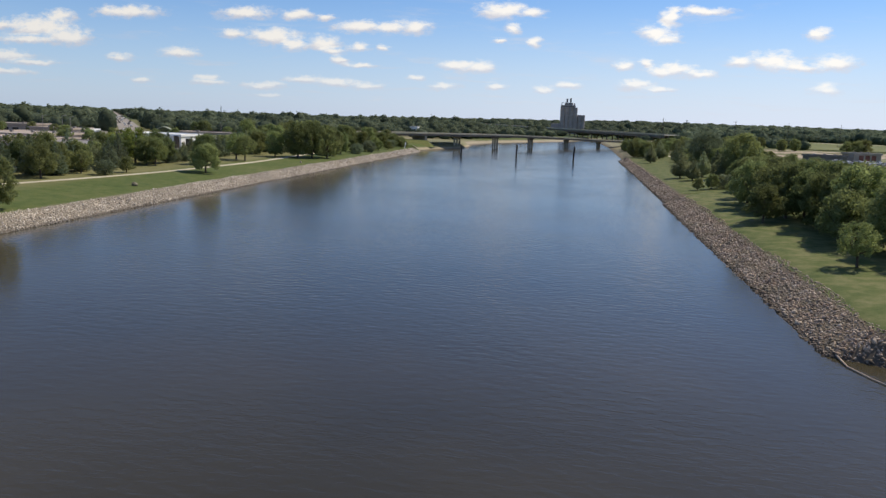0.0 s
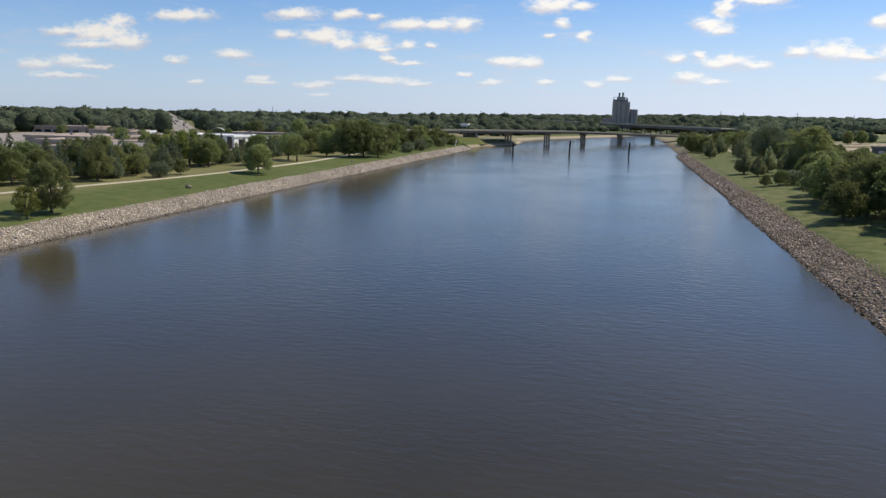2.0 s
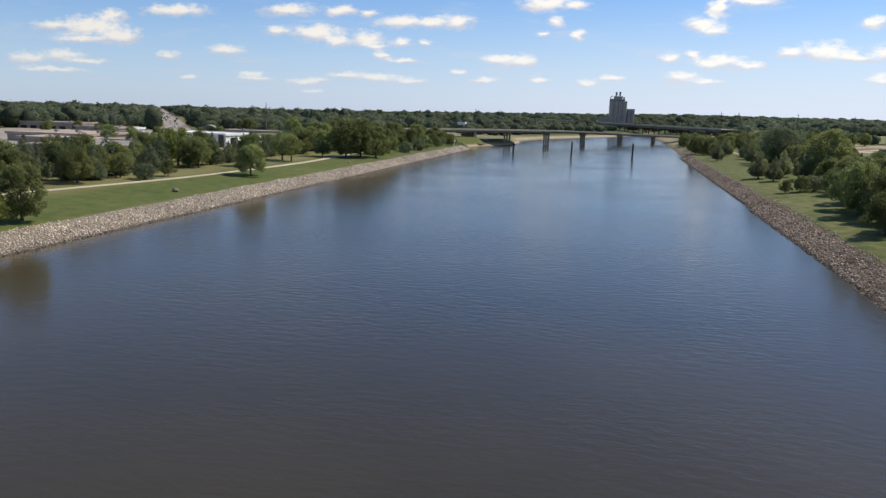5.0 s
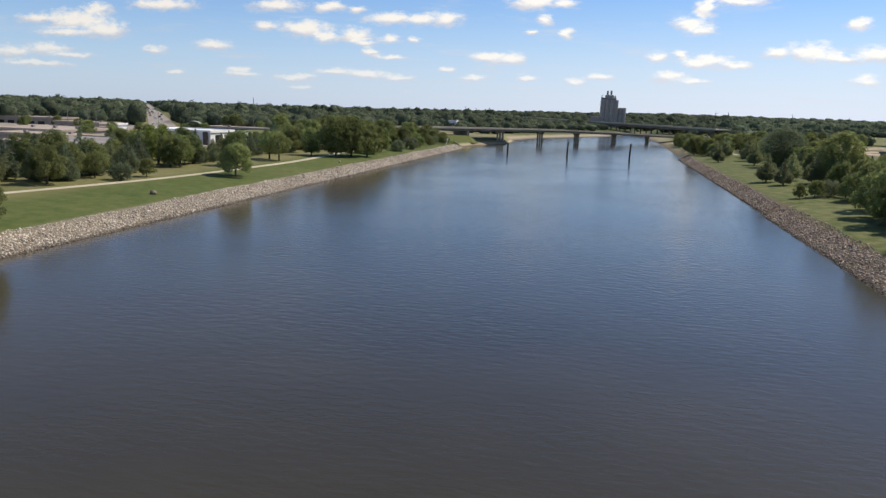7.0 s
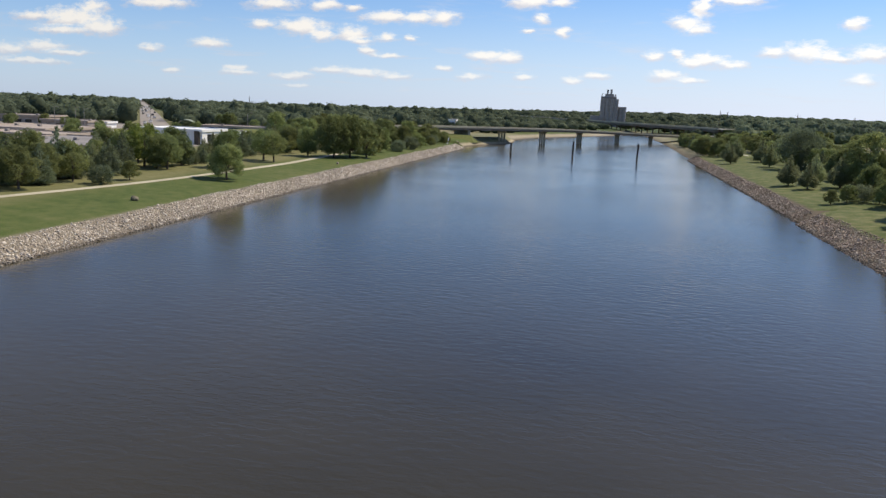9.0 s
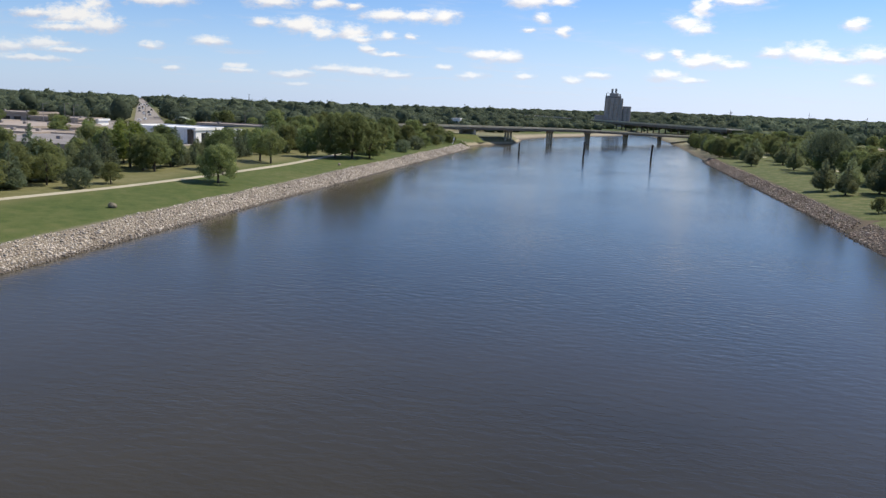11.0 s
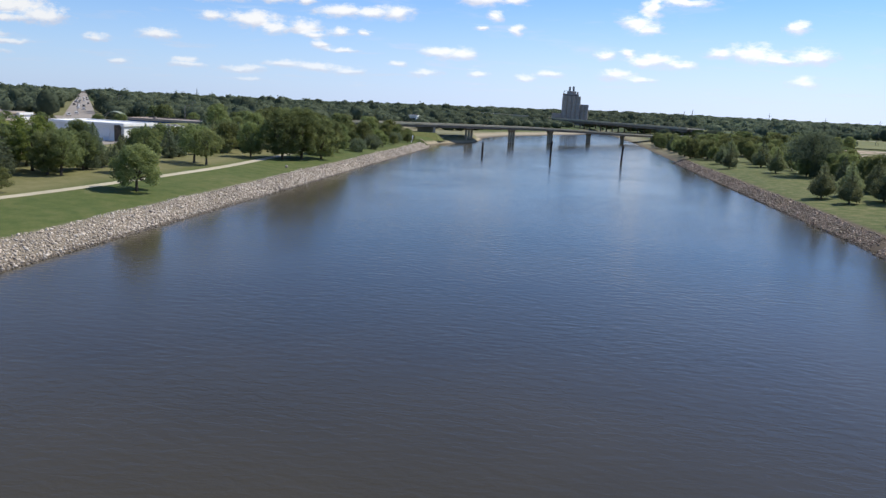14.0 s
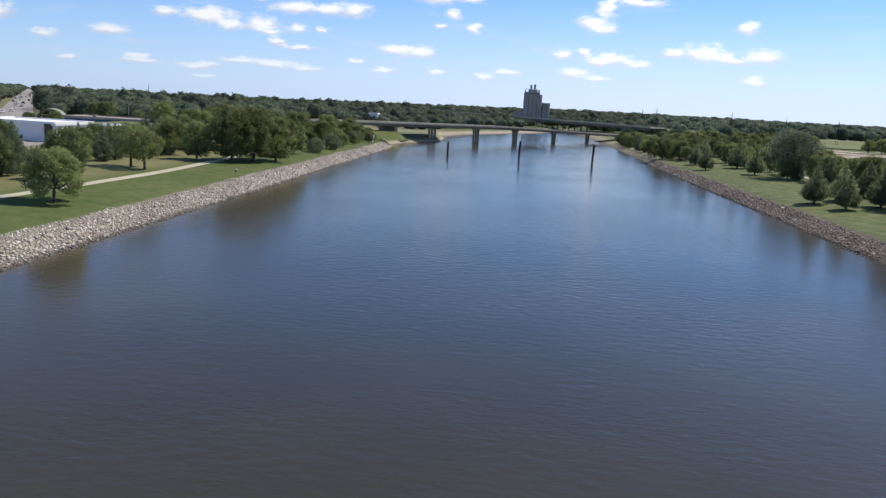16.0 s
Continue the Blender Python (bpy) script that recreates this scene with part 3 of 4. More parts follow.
def tree_kind(name, seed, height, spread, clear, shape, leaf, clumps, size, per, label, category="tree"):
    """One tree: a tapered trunk with limbs, and a crown of leaf clumps. shape: round, tall, cone or bush."""
    rng = np.random.default_rng(seed)
    root = thing(name, label=label, category=category)
    bm = bmesh.new()
    r0 = 0.022 * height + 0.05
    lean = rng.uniform(-0.25, 0.25, 2)
    top = height * (0.9 if shape == "cone" else 0.72)
    trunk = [(0, 0, -0.3), (0.1 * lean[0], 0.1 * lean[1], clear * 0.5), (lean[0], lean[1], clear + 0.15 * height), (1.6 * lean[0], 1.6 * lean[1], top)]
    tube(bm, trunk, [r0 * 1.25, r0, r0 * 0.75, r0 * 0.2], 7)
    centres, radii = [], []
    for i in range(clumps):
        f = (i + 0.5) / clumps
        ang = i * 2.4 + rng.uniform(-0.5, 0.5)
        if shape == "cone":
            hgt = f ** 1.35
            z = clear + (height - clear) * hgt
            reach = spread * (1 - hgt ** 1.5) ** 0.8 * min(1, 0.7 + 1.5 * hgt) * (1 - 0.25 * hgt)
            rad = reach * (rng.uniform(0.55, 1.0) if i % 4 else rng.uniform(0.0, 0.4))
            r = max(0.27 * spread * (1.15 - hgt), 0.28)
        else:
            z = clear + (height - clear) * (0.08 + 0.86 * f)
            hgt = (z - clear) / (height - clear)
            prof = math.sqrt(max(0.04, 1 - (2 * hgt ** (0.65 if shape == "round" else 1.0) - 0.95) ** 2))
            rad = spread * prof * math.sqrt(rng.uniform(0.12, 1.0))
            r = spread * (rng.uniform(0.15, 0.27) if shape == "tall" else rng.uniform(0.22, 0.36))
        c = np.array([math.cos(ang) * rad, math.sin(ang) * rad, z - (0.25 * r if shape != "cone" else 0)])
        c[:2] += lean * (z / height)
        centres.append(c)
        radii.append(r)
        if shape != "cone" and i % (3 if shape == "round" else 5) == 0 and shape != "bush":
            start = Vector(trunk[2]) * rng.uniform(0.75, 1.0)
            end = Vector(c)
            midp = start.lerp(end, 0.5) + Vector((0, 0, -0.05 * height))
            tube(bm, [start, midp, end], [r0 * 0.45, r0 * 0.3, r0 * 0.1], 5)
    part("trunk", bm, mat_bark, root)
    vs, fs = leaf_cards(rng, centres, radii, per * 1.7, size * 0.78)
    ob = new("crown", mesh_from("crown", vs.tolist(), fs.tolist(), leaf))
    ob.parent = root
    return root


kinds = {
    "round": tree_kind("broadleaf_tree", 1, 8.6, 3.9, 1.5, "round", mat_leaf, 56, 0.21, 96, "rounded broadleaf tree with full green crown on grass"),
    "round2": tree_kind("broadleaf_tree", 2, 8.5, 4.0, 1.4, "round", mat_leaf, 46, 0.22, 90, "dense dark green broadleaf tree on the grass"),
    "tall": tree_kind("cottonwood_tree", 3, 13.5, 5.2, 1.0, "tall", mat_leaf, 110, 0.24, 84, "tall spreading green cottonwood tree beside the path"),
    "tall2": tree_kind("cottonwood_tree", 4, 12.0, 4.4, 0.9, "tall", mat_leaf, 95, 0.24, 84, "tall uneven green broadleaf tree in the park"),
    "spreading": tree_kind("cottonwood_tree", 13, 14.5, 8.2, 4.6, "round", mat_leaf_dark, 54, 0.26, 30, "broad spreading green tree with forked trunk on the grass"),
    "open": tree_kind("broadleaf_tree", 5, 8.0, 3.4, 1.8, "tall", mat_leaf, 60, 0.21, 96, "open airy green broadleaf tree with gaps in its crown"),
    "cone": tree_kind("conifer_tree", 6, 8.4, 3.3, 1.3, "cone", mat_cedar, 120, 0.18, 110, "conical dark green cedar standing on mown grass", "conifer"),
    "cone2": tree_kind("conifer_tree", 7, 9.5, 3.2, 0.9, "cone", mat_leaf_dark, 120, 0.19, 110, "tall dark green pine with ragged conical crown", "conifer"),
    "bush": tree_kind("bush", 8, 3.4, 2.6, 0.2, "bush", mat_leaf_dark, 34, 0.17, 120, "low rounded dark green bush on the grass", "bush"),
    "bright": tree_kind("broadleaf_tree", 9, 8.5, 3.2, 1.2, "tall", mat_leaf_light, 64, 0.22, 96, "bright yellow-green young broadleaf tree"),
}
first_at = {}


def plant(kind, x, y, size=1.0, turn=None, group="park trees", wide=1.0):
    """Sets a tree of a kind on the ground, size as a factor of its height."""
    z = ground_z(x, y)
    turn = (x * 37.7 + y * 91.3) % 360 if turn is None else turn
    m = pose(x, y, z, 0, 0, turn) @ Matrix.Diagonal((size * wide, size * wide, size, 1))
    if kind not in first_at:
        first_at[kind] = kinds[kind]
        kinds[kind].matrix_world = m
        ob = kinds[kind]
    else:
        src = kinds[kind]
        ob = copy_thing(src, Matrix.Identity(4))
        ob.matrix_basis = m
    return tagged(ob, group=group)


# the left bank, along the path
plant("round", -96.5, 185.8, 0.92, 20, wide=1.1)
plant("bright", -91.2, 100, 0.62)
plant("tall2", -92.0, 106, 0.74)
plant("round2", -115.5, 147, 0.92)
plant("open", -116, 161.5, 0.72)
plant("bush", -109.6, 161.5, 1.05)
plant("round2", -109.5, 170, 0.48)
plant("open", -116, 194, 0.95)
plant("cone2", -119, 206, 0.9)
plant("tall2", -108, 208, 0.78)
plant("open", -111, 235, 1.15)
plant("open", -106.5, 232, 1.05)
plant("tall2", -108, 261, 0.8)
plant("tall", -100, 263, 1.0)
plant("tall", -97, 270, 1.08)
plant("tall2", -93.5, 277, 1.0)
plant("tall2", -95.5, 291, 0.95)
rng = np.random.default_rng(12)
for x, y, k, s in ((-104, 330, "tall2", 1.0), (-108, 348, "tall2", 0.95), (-103, 368, "tall2", 0.9), (-107, 388, "tall2", 0.85), (-112, 362, "round2", 1.25), (-100, 348, "round2", 1.05), (-100, 384, "round2", 0.95), (-97, 305, "tall2", 0.8), (-94, 318, "bush", 1.3), (-98, 326, "round2", 0.7), (-94, 338, "bush", 1.5), (-93, 352, "round2", 0.6), (-97, 360, "open", 0.8), (-93, 372, "round2", 0.5),
                   (-95, 384, "bush", 1.3), (-92, 396, "round2", 0.48), (-98, 402, "open", 0.95), (-97, 394, "round2", 0.8), (-94, 406, "open", 0.75), (-101, 398, "tall2", 0.78), (-92.5, 409, "round2", 0.42)):
    plant(k, x, y, s)
# the dense rows behind
for y in np.arange(60, 300, 6.0):
    for row, x0 in enumerate((-121, -129, -137)):
        x = x0 + rng.uniform(-3, 3) - max(0, (150 - y) * 0.10)
        k = rng.choice(["round2", "cone2", "cone", "tall2", "open", "bright", "round"], p=[0.18, 0.36, 0.14, 0.12, 0.12, 0.02, 0.06])
        s = rng.uniform(0.75, 1.0) * (0.72 if k == "tall2" else 1.0)
        yy = y + rng.uniform(-2.5, 2.5)
        if 170 < yy < 192:
            if row == 2:
                continue
            k, s = "cone", 0.75
        bearing = (yy - 86) / (-32 - x)
        if 1.43 < bearing < 1.58:
            if row == 1:
                continue
            k, s = "cone", 0.5
        if yy < 165:
            s *= 1.12
        if 1.58 < bearing < 1.95:
            s *= 0.82
        plant(str(k), x, yy, s)
plant("bright", -124, 197, 1.25)
for x, y, s in ((-117, 154, 0.8), (-119, 166, 0.7), (-118, 176, 0.78), (-121, 184, 0.9), (-118, 214, 0.45), (-116, 222, 0.85)):
    plant("cone2", x, y, s, wide=1.15)
for x, y, k, s in ((-118, 268, "round2", 1.05), (-123, 279, "tall2", 0.78), (-115, 283, "cone2", 0.9), (-126, 292, "round2", 1.1), (-113, 297, "round2", 0.95), (-120, 307, "tall2", 0.8), (-112, 312, "tall2", 0.78), (-128, 312, "tall2", 0.9),
                   (-135, 338, "tall2", 0.95), (-128, 350, "tall2", 0.9), (-140, 372, "tall2", 1.0), (-160, 350, "tall2", 0.95), (-166, 366, "tall2", 1.0), (-148, 380, "tall2", 1.0), (-124, 366, "tall2", 0.9), (-118, 336, "round2", 1.1), (-136, 322, "tall2", 0.9)):
    plant(k, x, y, s)
# trees in the yards and on the slope by the bridge
for x, y in ((-195, 262), (-188, 268), (-200, 270), (-225, 318), (-236, 312), (-214, 322), (-246, 330), (-205, 315), (-192, 322), (-180, 318),
             (-205, 385), (-200, 385), (-190, 392), (-180, 384), (-170, 392), (-160, 380), (-150, 345), (-143, 352), (-150, 362), (-285, 335), (-296, 350), (-280, 352)):
    plant(str(rng.choice(["round2", "open", "tall2"])), x, y, rng.uniform(0.6, 0.85), group="yard trees")
for x, y, k, s in ((-112, 392, "bush", 1.6), (-118, 384, "round2", 1.1), (-106, 405, "bush", 1.4), (-102, 414, "round2", 0.45), (-110, 410, "open", 1.0), (-121, 398, "round2", 1.1), (-128, 384, "open", 1.2), (-135, 372, "round2", 0.8),
                   (-104, 428, "bush", 1.1), (-98, 408, "bush", 1.0), (-114, 418, "bush", 1.3), (-124, 410, "round2", 0.95)):
    plant(k, x, y, s)
# the right bank
for x, y, k, s in ((35.2, 257, "cone", 1.0), (37.6, 246.5, "cone", 0.85), (53, 272, "cone", 1.0), (53.2, 322.0, "spreading", 1.0), (45.3, 332, "cone", 1.0), (47.5, 359, "cone", 1.15), (34.6, 350.5, "cone", 0.9),
                   (36.8, 375, "cone", 0.95), (31.5, 411, "tall2", 0.75), (35, 143.5, "round2", 0.85), (36.3, 100.4, "open", 0.75), (47, 154, "tall2", 0.95), (42.3, 189.5, "tall2", 0.85),
                   (34.2, 213, "round2", 0.4), (38, 215, "round2", 0.5), (41.5, 217, "bush", 1.15), (44.5, 214.5, "round2", 0.46), (53, 250, "tall", 1.15), (50, 212, "tall2", 0.8), (46, 130, "round2", 1.4), (50, 172, "tall2", 0.9),
                   (43, 262, "cone", 1.0), (47, 252, "cone", 1.05), (42, 385, "cone", 1.1),
                   (38, 396, "round2", 0.7), (46, 402, "tall2", 0.6), (44, 110, "round2", 1.25), (41, 168, "round2", 0.9), (48, 186, "tall2", 0.85), (44, 124, "tall2", 1.0), (48, 114, "tall2", 1.0), (46, 103, "tall2", 0.95), (45, 140, "tall2", 1.0), (44, 206, "round2", 0.8)):
    plant(k, x, y, s)
for x, y, k, s in ((38.5, 168, "tall2", 0.88), (41, 160, "round2", 1.2), (40.5, 150, "tall2", 0.9), (43, 147, "round2", 1.15), (42, 134, "tall2", 0.85), (40.5, 118, "round2", 1.0), (39.5, 178, "round2", 1.05), (44, 176, "tall2", 0.92)):
    plant(k, x, y, s)
for y in np.arange(262, 312, 8.0):
    plant("tall2" if int(y) % 3 else "open", 57 + rng.uniform(-1.5, 1.0), y, rng.uniform(0.7, 0.85))
for x, y, s in ((70, 425, 1.0), (84, 440, 1.05), (96, 455, 1.0), (64, 455, 0.95), (78, 470, 1.0), (92, 488, 1.05), (106, 505, 1.0), (70, 500, 0.9), (85, 520, 1.0), (102, 540, 1.05), (118, 556, 1.05), (74, 545, 0.9),
                (92, 568, 1.0), (112, 585, 1.05), (130, 600, 1.1), (100, 610, 1.0), (82, 600, 0.9), (145, 628, 1.1), (125, 640, 1.1), (105, 650, 1.0), (160, 590, 1.0), (146, 570, 0.95)):
    plant("tall2" if int(x) % 2 else "tall", x, y, s * 0.74)
for y in np.arange(50, 600, 8.0):
    for x0 in ((50, 55.5, 68, 77) if y < 235 else (54, 69, 79) if y < 400 else (38, 45, 64, 76, 90)):
        k = rng.choice(["round2", "tall2", "cone", "open", "cone2"], p=[0.3, 0.25, 0.15, 0.2, 0.1])
        tx, ty = x0 + rng.uniform(-3, 3), y + rng.uniform(-3, 3)
        if tx < bank_right(ty - 4) + 8:
            continue
        plant(str(k), tx, ty, rng.uniform(0.65, 0.9) * (0.75 if k in ("tall2", "cone") else 1) * (1.15 if y > 390 else 1.2 if y < 235 else 1))


# ---- the far woods ----
bm = bmesh.new()
bmesh.ops.create_icosphere(bm, subdivisions=2, radius=1.0)
CORE = np.array([p.co[:] for p in bm.verts])
CORE_TRIS = np.array([[p.index for p in f.verts] for f in bm.faces])
bm.free()
CARDS = 64


def woods(name, seed, az0, az1, label):
    rng = np.random.default_rng(seed)
    vs, tri, n = [], [], 0
    d = 300.0
    while d < 4600:
        R = 3.4 + d * 0.0048
        for az in np.arange(az0, az1, R * 1.25 / d):
            a, dist = az + rng.uniform(-0.5, 0.5) * R / d, d * rng.uniform(0.97, 1.03)
            x, y = dist * math.sin(a), dist * math.cos(a)
            if not wooded(x, y) or rng.uniform() < 0.12:
                continue
            h = (rng.uniform(6.0, 9.6) if d < 900 else rng.uniform(7.5, 11.5)) * (rng.uniform(1.2, 1.65) if rng.uniform() < 0.16 else 1.0)
            if abs(x + 60) < 130 and 800 < y < 1085 - (x + 60) * 1.2:
                h *= 0.7
            z0 = ground_z(x, y)
            ph = rng.uniform(0, 6, 4)

            def lump(q):
                return (1 + 0.22 * np.sin(q[:, 0] * 4 + ph[0]) * np.cos(q[:, 1] * 5 + ph[1]) + 0.12 * np.sin(q[:, 2] * 7 + ph[2] + q[:, 0] * 3))[:, None]

            mid, ext = np.array([x, y, z0 + h * 0.42]), np.array([R, R, h * 0.58])
            core = mid + CORE * lump(CORE) * ext * 0.86
            vs.append(core)
            tri.append(n + CORE_TRIS)
            n += len(core)
            k = int(CARDS * (2.6 if d < 650 else 1.5 if d < 1800 else 1.0) * rng.uniform(0.8, 1.2))
            dirs = rng.normal(size=(k, 3))
            dirs[:, 2] = np.abs(dirs[:, 2]) * 1.1 - 0.25
            dirs /= np.linalg.norm(dirs, axis=1)[:, None]
            p = mid + dirs * lump(dirs) * ext * rng.uniform(0.82, 0.99, (k, 1))
            s = min(max(0.45, d * 0.0013), 1.5) * rng.uniform(0.6, 1.35, (k, 1))
            nrm = dirs + rng.normal(size=(k, 3)) * 0.28
            nrm /= np.linalg.norm(nrm, axis=1)[:, None]
            t = np.cross(nrm, rng.normal(size=(k, 3)))
            t /= np.linalg.norm(t, axis=1)[:, None]
            b = np.cross(nrm, t)
            hs = np.minimum(s, 1.6) * 0.7
            vs.append(np.stack([p - t * s, p - b * hs, p + t * s, p + b * hs], 1).reshape(-1, 3))
            q = n + np.arange(4 * k).reshape(-1, 4)
            tri.append(np.concatenate([q[:, :3], q[:, [0, 2, 3]]]))
            n += 4 * k
        d *= 1.05
    # this leaf colour has distance haze painted in
    me = tri_mesh(name, np.concatenate(vs), np.concatenate(tri), mat_wood_hazed)
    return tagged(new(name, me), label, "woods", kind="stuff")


AVENUE = ((-269, 426), (-627, 961))  # a point on the avenue and one far down it


def wooded(x, y):
    """Where the far woods grow: not on water, lots, fields or roads."""
    if bank_left(y) - (10 if y < 560 else 30) < x < bank_right(y) + (12 if y < 560 else 30) and y < 960:
        return False
    if x < 0:
        if x > -330 and y < 400 and x < -105 and y > 0:
            return False
        if -170 < x and y < 560:
            return False
        (ax, ay), (bx, by) = AVENUE
        ux, uy = bx - ax, by - ay
        L = math.hypot(ux, uy)
        along, across = ((x - ax) * ux + (y - ay) * uy) / L, ((x - ax) * uy - (y - ay) * ux) / L
        if along > -260 and abs(across) < 12.5 + max(0, along - 300) * 0.003:
            return False
        if bridge_gap(x, y, 16):
            return False
        return True
    if y < 440:
        return x > 330
    if x < 115 and y < 600 or x < 62 and y < 830 or x < 200 and y < 655:
        return False
    if 95 < x < 240 and y < 640:
        return False
    if 190 < x < 700 and 640 < y < 960 and x > y * 0.25:
        return False
    return not bridge_gap(x, y, 11)


def bridge_gap(x, y, w):
    for (ax, ay), (bx, by) in (((-150, 371), (120, 757)), ((92, 748), (-165, 1275)), ((91, 747), (190, 830))):
        ux, uy = bx - ax, by - ay
        L = math.hypot(ux, uy)
        if abs(((x - ax) * uy - (y - ay) * ux) / L) < w and -80 < ((x - ax) * ux + (y - ay) * uy) / L < L + 40:
            return True
    return False


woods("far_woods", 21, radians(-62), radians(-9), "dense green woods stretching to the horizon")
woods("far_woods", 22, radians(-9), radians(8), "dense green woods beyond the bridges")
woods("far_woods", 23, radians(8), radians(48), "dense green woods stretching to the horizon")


# ---- the river bridge ----
def span_frame(a, b):
    """A pose whose x runs from a to b, level, at a's height, and the length."""
    ux, uy = b[0] - a[0], b[1] - a[1]
    return pose(a[0], a[1], 0, 0, 0, math.degrees(math.atan2(uy, ux))), math.hypot(ux, uy)


def strip(bm, stations, half0, half1, drop0, drop1):
    """A bar along stations (x, z): across from half0 to half1, from drop0 to drop1 below the line."""
    rings = []
    for x, z in stations:
        rings.append([bm.verts.new((x, h, z - d)) for h, d in ((half0, drop0), (half1, drop0), (half1, drop1), (half0, drop1))])
    for p, q in zip(rings, rings[1:]):
        for k in range(4):
            bm.faces.new((p[k], p[(k + 1) % 4], q[(k + 1) % 4], q[k]))
    bm.faces.new(rings[0][::-1])
    bm.faces.new(rings[-1])
    return bm


bridge = thing("river_bridge", label="weathered concrete road bridge on column piers over the river", category="bridge")
m, L = span_frame((-150, 371.4), (120, 757.6))
bridge.matrix_world = m
K = L / 270.0  # metres along the bridge for a metre of x
line = [(0, 9.6), (50 * K, 9.7), (73 * K, 9.4), (90 * K, 9.2), (110 * K, 8.9), (139 * K, 7.7), (169 * K, 6.3), (195 * K, 5.4), (L, 4.4)]
part("deck", strip(bmesh.new(), line, -6.2, 6.2, 0.0, 0.35), mat_concrete, bridge)
for side in (-1, 1):
    part("parapet", strip(bmesh.new(), line, side * 6.2 - 0.2, side * 6.2 + 0.2, -0.55, 0.12), mat_path, bridge)
for off in (-5.8, -2.9, 0, 2.9, 5.8):
    part("girder", strip(bmesh.new(), line, off - 0.35, off + 0.35, 0.35, 1.4), mat_girder, bridge)
part("road_surface", strip(bmesh.new(), line, -5.6, 5.6, -0.06, 0.02), mat_asphalt, bridge)
zs = lambda s: float(np.interp(s, [p[0] for p in line], [p[1] for p in line]))
BENT = radians(16)
for k, x in enumerate((-74.5, -53, -31, -6, 19, 44)):
    s = (x + 150) * K
    wx, wy_ = x, 371.4 + (x + 150) * 386.2 / 270
    inv = m.inverted()
    top = zs(s) - 1.4
    dirv = Vector((math.sin(BENT), math.cos(BENT), 0))
    ends = [inv @ (Vector((wx, wy_, 0)) + dirv * o) for o in (-4.6, 4.6)]
    a0 = math.degrees(math.atan2(ends[1].y - ends[0].y, ends[1].x - ends[0].x))
    mm = pose(*((ends[0] + ends[1]) / 2), 0, 0, a0)
    part("pier_cap", boxed(-5.4, 5.4, -0.7, 0.7, top - 1.1, top + 0.02, bevel=0.12, m=mm), mat_concrete, bridge)
    base = -2.0 if bank_left(wy_) < wx < bank_right(wy_) else ground_z(wx, wy_) - 0.5
    for o in (-3.9, 0, 3.9):
        p = inv @ (Vector((wx, wy_, 0)) + dirv * o)
        part("column", tube(bmesh.new(), [(p.x, p.y, base), (p.x, p.y, top - 1.0)], [0.62, 0.62], 10), mat_concrete, bridge)
for x, s in ((-93.5, 1), (58, -1)):
    at = (x + 150) * K
    part("abutment", boxed(at - 1, at + 1, -5.7, 5.7, 0.5, zs(at) - 1.3, bevel=0.1), mat_concrete, bridge)
paving = strip(bmesh.new(), [((-93.5 + 150) * K + 1.5, 5.7), ((-93.5 + 150) * K + 9.5, 2.4)], -4.3, 4.3, 0.0, 0.3)
part("slope_paving", paving, mat_concrete, bridge)

# earth embankments under the approaches
def embankment(name, a, b, z0, z1, half, label, slope=2.0, foot=2.0, toe=0.0):
    m, L = span_frame(a, b)
    bm = bmesh.new()
    rings = []
    for k in range(9):
        f = k / 8
        z = z0 + (z1 - z0) * f
        w = half + (z - foot) * slope
        rings.append([bm.verts.new((f * L, -w, foot)), bm.verts.new((f * L, -half, z)), bm.verts.new((f * L, half, z)), bm.verts.new((f * L, w, foot))])
    if toe:
        rings.append([bm.verts.new((L + toe, side, foot + up)) for side, up in ((-half, 0.0), (-half * 0.8, 0.05), (half * 0.8, 0.05), (half, 0.0))])
    for p, q in zip(rings, rings[1:]):
        for i in range(3):
            bm.faces.new((p[i], q[i], q[i + 1], p[i + 1]))
        bm.faces.new((p[3], q[3], q[0], p[0]))
    bm.faces.new(rings[0])
    bm.faces.new(rings[-1][::-1])
    me = bpy.data.meshes.new(name)
    bm.to_mesh(me)
    bm.free()
    me.materials.append(mat_field)
    ob = new(name, me)
    ob.matrix_world = m
    return tagged(ob, label, "embankment", kind="structure")


embankment("embankment_1", (-205, 293), (-148, 374.3), 4.0, 9.0, 7.0, "grassy road embankment leading to the bridge")
embankment("embankment_5", (-148.4, 373.7), (-93, 452.9), 8.6, 5.6, 5.6, "grassy bank falling to the shore under the bridge end", 0.8, 1.5, 9.0)
embankment("embankment_2", (59, 670), (84, 706), 4.7, 4.2, 7.0, "grassy road embankment beyond the bridge")

# the elevated highway further off
highway = thing("highway_overpass", label="dark elevated highway overpass crossing behind the bridge", category="overpass")
m, L = span_frame((92, 748), (-165, 1275))
highway.matrix_world = m
hl = [(0, 10.4), (120, 10.6), (260, 10.6), (420, 10.8), (560, 11.0), (L, 10.5)]
part("deck", strip(bmesh.new(), hl, -9, 9, 0.0, 0.5), mat_concrete, highway)
# parapets take the paler path concrete: sunlight put into their colour
for side in (-1, 1):
    part("parapet", strip(bmesh.new(), hl, side * 9 - 0.2, side * 9 + 0.2, -0.8, 0.1), mat_path, highway)
for off in (-8.6, -4, 0, 4, 8.6):
    part("girder", strip(bmesh.new(), hl, off - 0.4, off + 0.4, 0.5, 2.6), mat_girder, highway)
